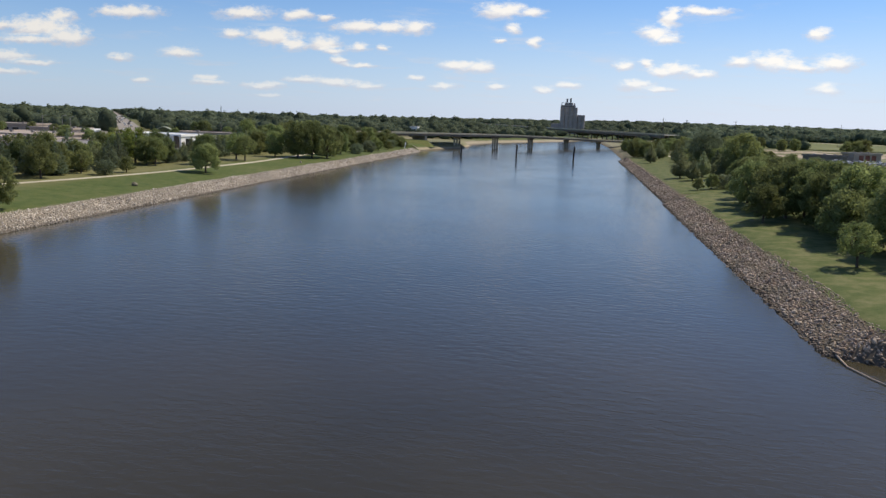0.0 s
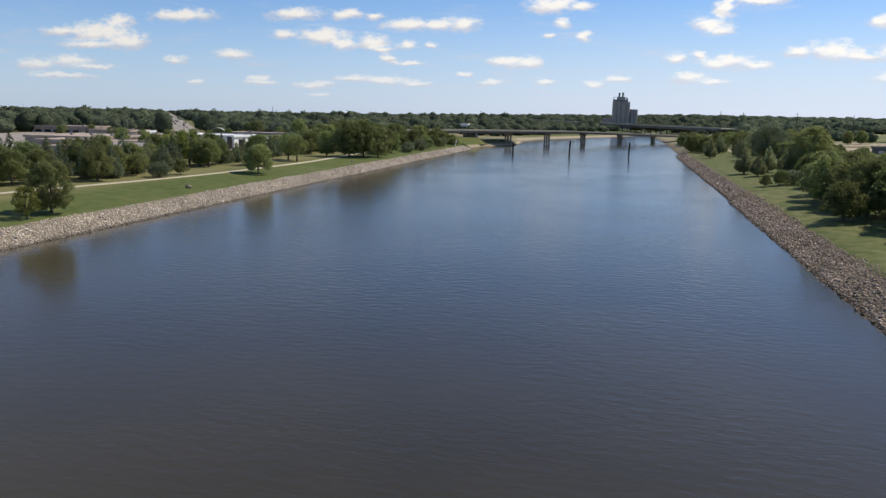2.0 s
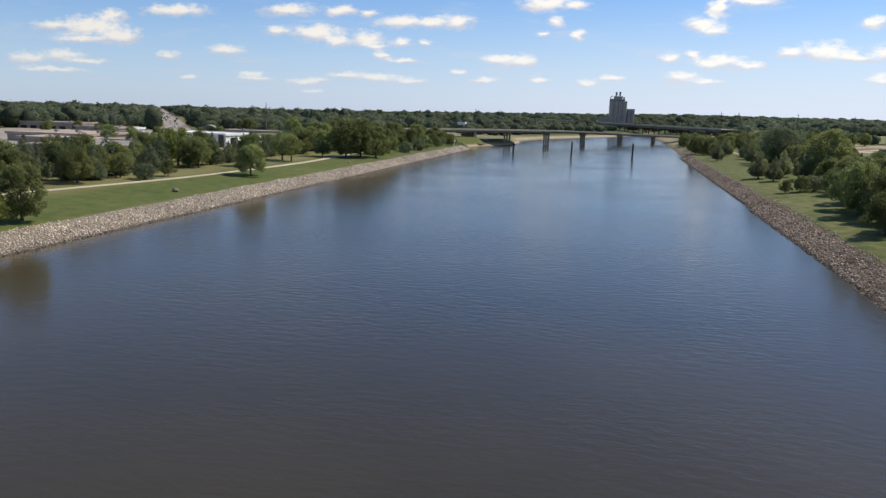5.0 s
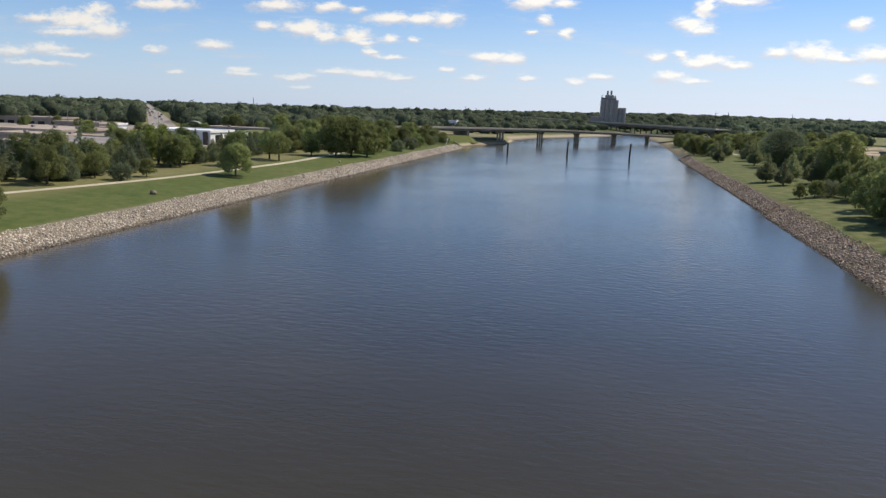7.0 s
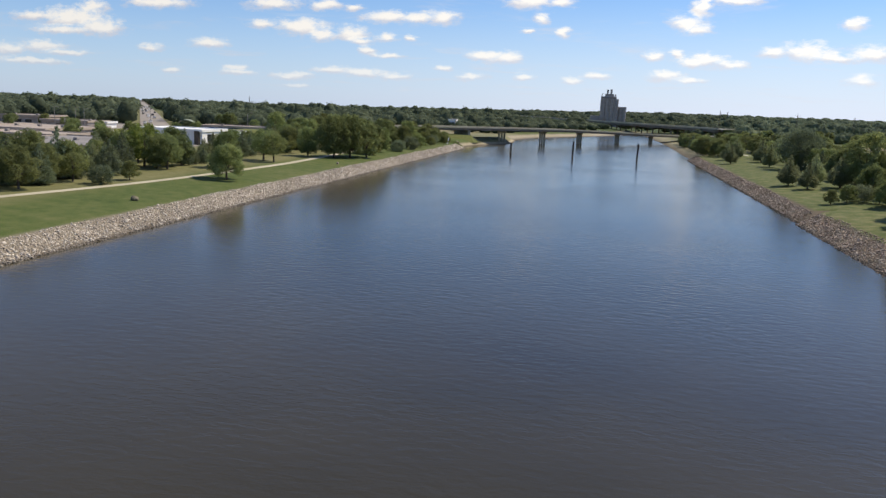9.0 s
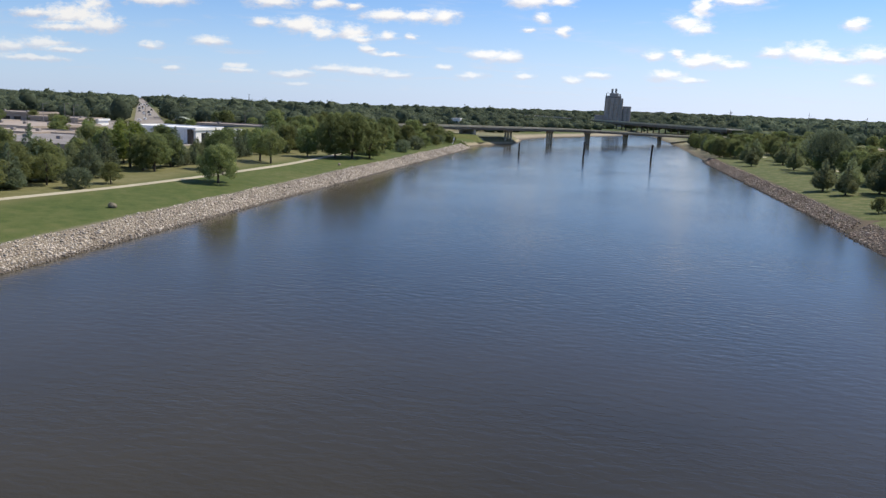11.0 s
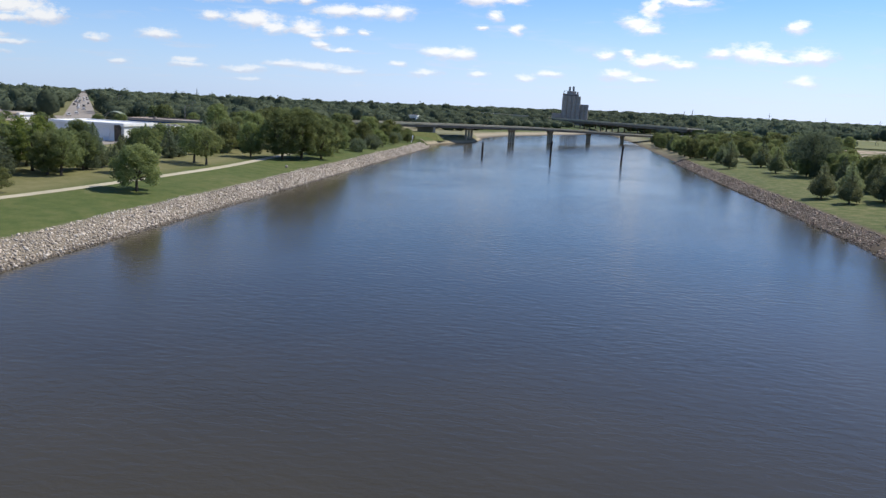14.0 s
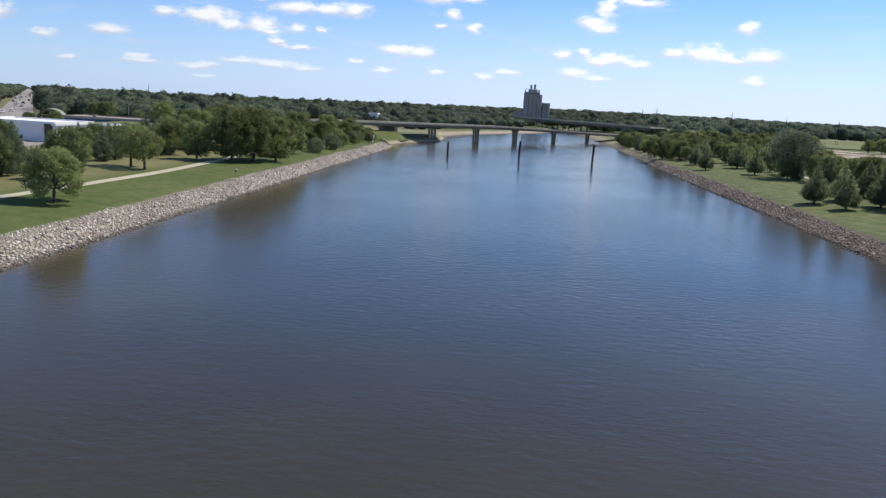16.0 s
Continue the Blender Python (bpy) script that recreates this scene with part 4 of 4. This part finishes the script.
for s in range(8, 370, 36):
    z = float(np.interp(s, [p[0] for p in hl], [p[1] for p in hl])) - 2.6
    part("pier_cap", boxed(s - 0.8, s + 0.8, -9, 9, z - 1.3, z + 0.02, bevel=0.1), mat_girder, highway)
    for o in (-7, 0, 7):
        part("column", tube(bmesh.new(), [(s, o, -1.5), (s, o, z - 1.2)], [0.7, 0.7], 8), mat_girder, highway)
embankment("embankment_3", (-72, 1085), (-300, 1551), 10.2, 5.0, 8.6, "grassy highway embankment in the distance")

embankment("embankment_4", (91, 747), (190, 830), 10.2, 10.0, 8.6, "grassy highway embankment behind the trees")

# mooring piles in the river
for x, y, top, tilt in ((-58.2, 390, 5.0, 1.0), (-29.3, 390, 7.0, 1.6), (0.0, 390, 7.2, 1.8)):
    pile = thing("mooring_pile", (x, y, -3.0), label="dark steel mooring pile standing in the river", category="pile", group="mooring piles")
    pile.matrix_world = pose(x, y, -3.0, 0, tilt, 0)
    part("shaft", tube(bmesh.new(), [(0, 0, 0), (0, 0, top + 2.7)], [0.42, 0.42], 12), mat_post, pile)
    part("cap", tube(bmesh.new(), [(0, 0, top + 2.7), (0, 0, top + 2.95), (0, 0, top + 3.05)], [0.5, 0.5, 0.2], 12), mat_post, pile)

# ---- the grain elevator ----
elev = thing("grain_elevator", (0, 0, 0), label="tall grey concrete grain elevator with silos and headhouse", category="grain elevator")
gy = 1074
def silo(name, x, y, r, z, parent=elev):
    part(name, tube(bmesh.new(), [(x, y, 2), (x, y, z)], [r, r], 18), mat_silo, parent, smooth=False)
for x in (-18.6, -12.8, -7.0, -1.6):
    for y in (gy - 5, gy + 2):
        silo("silo", x, y, 3.3, 39.5)
part("silo_core", boxed(-20.5, 1.2, gy - 4.6, gy + 3, 2, 38.6), mat_silo, elev)
part("low_core", boxed(1.4, 11, gy - 2, gy + 1, 2, 27.2), mat_silo, elev)
part("silo_house", boxed(-21.6, -1.4, gy - 6, gy + 5, 39.0, 42.5, bevel=0.2), mat_silo, elev)
for x in (4.6, 9.4):
    silo("low_silo", x, gy - 2, 3.0, 27.5)
part("gallery", boxed(1.6, 12.4, gy - 4, gy + 1, 27.0, 29.6, bevel=0.2), mat_silo, elev)
part("headhouse", boxed(-16.5, -5.0, gy - 4, gy + 3, 42.3, 46.0, bevel=0.2), mat_silo, elev)
part("lift_tower", boxed(-14.6, -12.0, gy - 3, gy + 1, 46.3, 51.5, bevel=0.15), mat_silo, elev)
part("lift_tower", boxed(-9.8, -7.2, gy - 3, gy + 1, 46.3, 52.0, bevel=0.15), mat_silo, elev)
part("lift_tower", boxed(-4.2, -2.0, gy - 3, gy + 1, 42.3, 45.4, bevel=0.15), mat_silo, elev)
part("spout", tube(bmesh.new(), [(-20.5, gy - 4, 42.3), (-20.5, gy - 4, 45.5), (-18, gy - 4, 46.2)], [0.5, 0.5, 0.4], 6), mat_silo, elev)
part("window_strip", boxed(-20.5, -2.4, gy - 6.12, gy - 5.9, 40.4, 41.2), mat_darkglass, elev)
part("shed", boxed(-34, -21.4, gy - 4, gy + 8, 2, 17, bevel=0.2), mat_silo, elev)


# ---- buildings ----
def building(name, label, x0, x1, y0, y1, z1, wall, roof, turn=0.0, doors=(), windows=(), category="building", over=0.5, z0=3.0, band=None, vents=3):
    """A low flat-roofed hall round its middle. doors and windows: (side, along, width, height, sill) on the near (n) or end (e) wall."""
    cx, cy = (x0 + x1) / 2, (y0 + y1) / 2
    hx, hy = (x1 - x0) / 2, (y1 - y0) / 2
    b = thing(name, (cx, cy, 0), turn, label, category)
    part("wall", boxed(-hx, hx, -hy, hy, z0 - 0.5, z1 - 0.4), wall, b)
    part("roof", boxed(-hx - over, hx + over, -hy - over, hy + over, z1 - 0.42, z1, bevel=0.05), roof, b)
    for off in (-1, 1):
        part("parapet", boxed(-hx - over, hx + over, off * (hy + over) - 0.12, off * (hy + over) + 0.12, z1 - 0.55, z1 + 0.35), wall if band is None else band, b)
        part("parapet", boxed(off * (hx + over) - 0.12, off * (hx + over) + 0.12, -hy - over + 0.13, hy + over - 0.13, z1 - 0.55, z1 + 0.34), wall if band is None else band, b)
    for kind, rows in (("door", doors), ("window", windows)):
        for side, along, w, h, sill in rows:
            if side == "n":
                o = part(kind, boxed(along - w / 2, along + w / 2, -hy - 0.06, -hy + 0.1, z0 + sill, z0 + sill + h, bevel=0.02), mat_darkglass, b)
                for e in (-1, 1):
                    part("frame", boxed(along + e * w / 2 - 0.1, along + e * w / 2 + 0.1, -hy - 0.12, -hy + 0.05, z0 + sill, z0 + sill + h), mat_roof_grey, o)
            else:
                part(kind, boxed(hx - 0.1, hx + 0.06, along - w / 2, along + w / 2, z0 + sill, z0 + sill + h, bevel=0.02), mat_darkglass, b)
    for k in range(vents):
        part("roof_vent", boxed(-hx * 0.6 + k * hx * 0.55, -hx * 0.6 + k * hx * 0.55 + 1.2, -0.6 + k * 0.7, 0.6 + k * 0.7, z1 - 0.02, z1 + 0.8, bevel=0.08), mat_roof_grey, b)
    return b


warehouse = building("white_warehouse", "long low warehouse with white roof and white wall panels", -179, -155.0, 279, 296, 8.8, mat_white, mat_white, -2, windows=[("n", -7.0, 6.0, 0.9, 1.2), ("n", 1.0, 3.0, 0.9, 1.2)], category="warehouse", band=mat_white, vents=0)
for a, b, z0, z1 in ((-178.3, -174.5, 5.2, 7.8), (-172, -166, 5.4, 7.7), (-161.1, -159.4, 4.6, 8.1)):
    part("wall_panel", boxed(a + 167.0, b + 167.0, -8.62, -8.45, z0, z1, bevel=0.03), mat_white, warehouse)
end = part("end_wall", boxed(11.95, 12.2, -8.4, 8.4, 2.8, 8.3, bevel=0.03), mat_white, warehouse)
part("door", boxed(12.15, 12.27, -5.0, -0.5, 4.6, 7.4, bevel=0.03), mat_darkglass, end)
part("vent_stack", boxed(9.6, 11.4, -9.4, -8.47, 2.8, 8.6, bevel=0.05), mat_bark, warehouse)
building("blue_store", "flat-roofed store with blue end wall and tan roof", -197, -163.5, 350, 366, 7.8, mat_blue, mat_roof_tan, 0, windows=[("n", -12 + 5 * k, 3, 1.2, 2.6) for k in range(5)], category="store", band=mat_roof_tan, vents=1)
building("white_canopy_store", "small white building beside the blue store", -168.6, -161.2, 318, 326, 6.9, mat_white, mat_white, 0, doors=[("n", 2, 2, 2.4, 0)])
building("tan_hall", "low beige hall with tan gravel roof", -240, -207, 262, 300, 7.2, mat_beige, mat_roof_tan, 3, doors=[("n", -5, 3.5, 3, 0)], category="hall")
building("tan_hall", "low beige hall with tan gravel roof", -213, -184, 238, 256, 7.0, mat_beige, mat_roof_tan, 3, doors=[("n", 4, 3.5, 3, 0)], category="hall")
building("grey_garage", "low garage with grey membrane roof and pale wall", -182, -147, 205, 245, 6.8, mat_beige, mat_roof_grey, 2, doors=[("n", -8 + 6 * k, 3.6, 3, 0) for k in range(4)], category="garage")
building("flat_shop", "long flat-roofed shop with pale fascia", -345, -300, 372, 392, 7.6, mat_beige, mat_roof_tan, 3, windows=[("n", -15 + 6 * k, 4, 1.6, 1) for k in range(6)], category="shop")
building("flat_shop", "long flat-roofed shop with pale fascia", -276, -252, 345, 362, 7.2, mat_beige, mat_roof_tan, 2, windows=[("n", -8 + 5 * k, 3, 1.6, 1) for k in range(4)], category="shop")
building("white_shed", "small white shed among the trees", -262, -251, 358, 366, 6.7, mat_white, mat_white, 2, category="shed", vents=0)
building("far_white_house", "small white house beyond the bridge", -129.5, -124.5, 590, 597, 11.2, mat_white, mat_white, 0, windows=[("n", -2 + 4 * k, 1.2, 1.4, 3) for k in range(2)], category="house")
shop = building("beige_workshop", "beige workshop with three red-brown doors beside the car park", 146, 163, 437, 446, 8.6, mat_beige, mat_roof_tan, 22, z0=4)
for k in range(3):
    part("door", boxed(-5.4 + 4.0 * k, -2.6 + 4.0 * k, -4.62, -4.45, 4.0, 7.6, bevel=0.04), mat_brick, shop)
building("dark_shed", "long low dark shed behind the car park", 123, 143, 428, 436, 7.0, mat_dim, mat_dim, 4, category="shed", z0=4)


# ---- roads and lots ----
def slab(name, corners, mat, label, category, lift=0.08, n=14):
    """A four-cornered sheet that follows the ground."""
    (x0, y0), (x1, y1), (x2, y2), (x3, y3) = corners
    verts, faces = [], []
    for j in range(n + 1):
        for i in range(n + 1):
            a, b = i / n, j / n
            x = (1 - b) * ((1 - a) * x0 + a * x1) + b * ((1 - a) * x3 + a * x2)
            y = (1 - b) * ((1 - a) * y0 + a * y1) + b * ((1 - a) * y3 + a * y2)
            verts.append((x, y, ground_z(x, y) + lift))
            if i and j:
                k = j * (n + 1) + i
                faces.append((k - n - 2, k - n - 1, k, k - 1))
    return tagged(new(name, mesh_from(name, verts, faces, mat, True)), label, category, kind="structure")


# the avenue that runs straight away to the left
(ax, ay), (bx, by) = AVENUE
ux, uy = (bx - ax) / math.hypot(bx - ax, by - ay), (by - ay) / math.hypot(bx - ax, by - ay)
verts, faces = [], []
for k, s in enumerate(np.arange(-120, 2600, 60.0)):
    for side in (-7.6, 7.6):
        x, y = ax + ux * s + uy * side, ay + uy * s - ux * side
        verts.append((x, y, ground_z(ax + ux * s, ay + uy * s) + 0.25))
    if k:
        faces.append((2 * k - 2, 2 * k - 1, 2 * k + 1, 2 * k))
tagged(new("road_avenue", mesh_from("road_avenue", verts, faces, mat_avenue)), "wide pale avenue running straight to the horizon", "road", kind="structure")
slab("road_lot", [(-330, 200), (-145, 200), (-170, 420), (-330, 420)], mat_avenue, "pale paved yard between the halls", "yard", 0.03)
slab("road_parking", [(112, 366), (205, 366), (205, 432), (114, 412)], mat_asphalt, "asphalt car park behind the trees", "car park", 0.05)
slab("sand_lot", [(112, 452), (160, 452), (250, 610), (150, 640)], mat_sandlot, "bare sandy lot", "lot", 0.05)
slab("field", [(190, 660), (620, 700), (640, 960), (240, 960)], mat_field, "open dry green field", "field", 0.6)


slab("road_far", [(215, 925), (640, 915), (640, 924), (215, 934)], mat_path, "pale road along the far edge of the field", "road", 0.8)
for x, y, k in ((203, 590, 1.2), (209, 594, 1.3), (198, 597, 1.1)):
    plant("round2", x, y, k, group="yard trees")


# ---- cars ----
def car_kind(paint, label):
    c = thing("car", label=label, category="car")
    bm = boxed(-0.9, 0.9, -2.2, 2.2, 0.35, 0.95, bevel=0.15)
    part("body", bm, paint, c)
    bm = boxed(-0.78, 0.78, -1.35, 1.0, 0.9, 1.48, bevel=0.14)
    part("cabin", bm, paint, c)
    part("windscreen", boxed(-0.68, 0.68, 0.9, 1.03, 1.0, 1.36, bevel=0.03), mat_darkglass, c)
    part("rear_window", boxed(-0.68, 0.68, -1.38, -1.25, 1.0, 1.36, bevel=0.03), mat_darkglass, c)
    for s in (-1, 1):
        part("side_window", boxed(s * 0.79 - 0.02, s * 0.79 + 0.02, -1.1, 0.75, 1.0, 1.36), mat_darkglass, c)
        for y in (-1.35, 1.35):
            part("wheel", tube(bmesh.new(), [(s * 0.72, y, 0.33), (s * 0.92, y, 0.33)], [0.33, 0.33], 12), mat_rubber, c)
    return c


cars = [car_kind(p, l) for p, l in zip(CAR_PAINTS, ("white car with dark windows", "silver grey car with dark windows", "dark grey car with tinted windows", "dark red car with tinted windows"))]
used = set()


def put_car(k, x, y, z, turn, group):
    m = pose(x, y, z, 0, 0, turn)
    if k not in used:
        used.add(k)
        cars[k].matrix_world = m
        return tagged(cars[k], group=group)
    ob = copy_thing(cars[k], m)
    return tagged(ob, group=group)


rng = np.random.default_rng(31)
lot_z = 4.05
for row, y in enumerate((384, 398, 408, 418)):
    for x in np.arange(116, 200, 3.0):
        if rng.uniform() < 0.55:
            put_car(int(rng.choice([0, 0, 1, 2, 3], p=[0.35, 0.2, 0.25, 0.12, 0.08])), x, y + rng.uniform(-0.4, 0.4), lot_z, rng.choice([0, 180]), "cars in the car park")
for s in list(rng.uniform(-40, 800, 30)):
    side = rng.choice([-5, -1.8, 1.8, 5])
    put_car(int(rng.choice([0, 1, 2, 3], p=[0.25, 0.25, 0.42, 0.08])), ax + ux * s + uy * side, ay + uy * s - ux * side, ground_z(ax + ux * s, ay + uy * s) + 0.27, math.degrees(math.atan2(-ux, uy)), "cars on the avenue")

# ---- small things ----
PYLONS = ((-841.8, 1703.3, 30, 0.6), (73, 662, 24, 0.2), (141, 710, 23.5, 0.2), (194, 741, 22.5, 0.2), (249, 772, 22.5, 0.2), (255, 1831, 25, 0.9))

def boulder(x, y, r, label):
    bm = bmesh.new()
    bmesh.ops.create_icosphere(bm, subdivisions=3, radius=r)
    for p in bm.verts:
        p.co *= 1 + 0.35 * noise.noise(p.co * 1.1) + 0.1 * noise.noise(p.co * 4)
        p.co.z *= 0.8
    me = bpy.data.meshes.new("boulder")
    bm.to_mesh(me)
    bm.free()
    me.materials.append(mat_boulder)
    ob = new("boulder", me)
    ob.location = (x, y, ground_z(x, y) + 0.45 * r)
    return tagged(ob, label, "boulder")


boulder(-94.0, 148.6, 0.66, "weathered brown boulder standing alone on the grass")

def pylon(x, y, height, stout):
    p = thing("pylon", (x, y, ground_z(x, y) - 0.5), -35, "distant steel lattice power pylon above the woods", "pylon", "pylons")
    w = height * 0.05
    for sx in (-1, 1):
        for sy in (-1, 1):
            part("leg", tube(bmesh.new(), [(sx * w, sy * w, 0), (sx * 0.25 * w, sy * 0.25 * w, height * 0.75), (0, 0, height)], [0.35 * stout, 0.3 * stout, 0.25 * stout], 5), mat_post, p)
    for f in (0.72, 0.82, 0.91):
        part("crossarm", tube(bmesh.new(), [(-height * 0.09, 0, height * f), (height * 0.09, 0, height * f)], [0.22 * stout, 0.22 * stout], 5), mat_post, p)
    bm = bmesh.new()
    for k in range(7):
        z0, z1 = height * 0.1 * k, height * 0.1 * (k + 1)
        w0, w1 = w * (1 - 0.1 * k), w * (1 - 0.1 * (k + 1))
        tube(bm, [(-w0, -w0, z0), (w1, -w1, z1)], [0.16 * stout, 0.16 * stout], 4)
        tube(bm, [(w0, -w0, z0), (-w1, -w1, z1)], [0.16 * stout, 0.16 * stout], 4)
    part("bracing", bm, mat_post, p)


for x, y, h, stout in PYLONS:
    pylon(x, y, h, stout)

def light_pole(x, y, height):
    p = thing("light_pole", (x, y, ground_z(x, y)), 30, "slender grey metal light pole in the yard", "light pole", "light poles")
    part("pole", tube(bmesh.new(), [(0, 0, -0.3), (0, 0, height)], [0.14, 0.09], 8), mat_roof_grey, p)
    part("arm", tube(bmesh.new(), [(0, 0, height - 0.1), (1.4, 0, height + 0.15)], [0.06, 0.05], 6), mat_roof_grey, p)
    part("lamp_head", boxed(1.1, 1.9, -0.18, 0.18, height + 0.05, height + 0.25, bevel=0.04), mat_roof_grey, p)


for x, y, h in ((-256.5, 330, 9.5), (-245.8, 330, 9.8), (-243, 332, 9.3), (-188, 380, 9.5), (-215, 440, 10), (-300, 470, 10), (-330, 560, 10)):
    light_pole(x, y, h)

# an arched steel shelter behind the warehouse
hut = thing("arched_shelter", (-226, 388, 4.0), 25, "arched pale green steel shelter among trees", "shelter")
bm = bmesh.new()
rows = [[bm.verts.new((math.cos(a) * r, y, math.sin(a) * r * 0.92)) for a in [math.pi * k / 16 for k in range(17)]] for y, r in ((-6, 5.3), (6, 5.3), (6, 5.1), (-6, 5.1))]
for p, q in zip(rows, rows[1:] + rows[:1]):
    for k in range(16):
        bm.faces.new((p[k], p[k + 1], q[k + 1], q[k]))
part("arched_roof", bm, mat_shelter, hut)
part("back_wall", boxed(-4.7, 4.7, 5.6, 5.8, -0.3, 1.9), mat_shelter, hut)

# a leaning white board near the end of the stones, and two pale marker stones under the big tree
board = thing("white_board", (-91.5, 402, ground_z(-91.5, 402)), 50, "narrow white board leaning on a post", "board")
part("plank", boxed(-0.35, 0.35, -0.06, 0.06, -0.2, 3.2, bevel=0.02, m=pose(0, 0, 0, 0, 16, 0)), mat_white, board)
part("post", tube(bmesh.new(), [(0.75, 0.1, -0.2), (0.75, 0.1, 2.6)], [0.08, 0.08], 8), mat_bark, board)
for x, y in ((-92.6, 246.3),):
    bm = bmesh.new()
    bmesh.ops.create_icosphere(bm, subdivisions=2, radius=0.36)
    for q in bm.verts:
        q.co *= 1 + 0.3 * noise.noise(q.co * 1.7 + Vector((x, y, 0)))
        q.co.z *= 1.15
    me = bpy.data.meshes.new("marker_stone")
    bm.to_mesh(me)
    bm.free()
    me.materials.append(mat_roof_tan)
    ob = new("marker_stone", me)
    ob.location = (x, y, ground_z(x, y) + 0.3)
    tagged(ob, "pale upright marker stone on the grass", "stone", "marker stones")

# a bleached log that floats out from the stones
log = thing("floating_log", (0, 0, 0), label="long bleached driftwood log floating beside the stones", category="log")
part("stem", tube(bmesh.new(), [(24.9, 71.6, 0.7), (24.2, 69.6, 0.25), (24.2, 66.0, 0.06), (25.2, 63.0, 0.04), (26.2, 61.0, 0.04), (27.6, 59.0, 0.03)], [0.08, 0.10, 0.10, 0.09, 0.08, 0.06], 8), mat_drift, log)

# ---- single stones on the stretch of bank that is passed nearest ----
shapes, tris = rock_shapes(np.random.default_rng(77), 12)
rock_meshes = [mesh_from("rock", p, tris, mat_stone_piece) for p in shapes]
rng = np.random.default_rng(78)
for x, y, z, s in near:
    ob = new("rock", rock_meshes[rng.integers(12)])
    ob.parent = riprap_right
    ob.matrix_world = pose(x, y, z, *rng.uniform(0, 360, 3)) @ Matrix.Diagonal((s, s, s, 1))
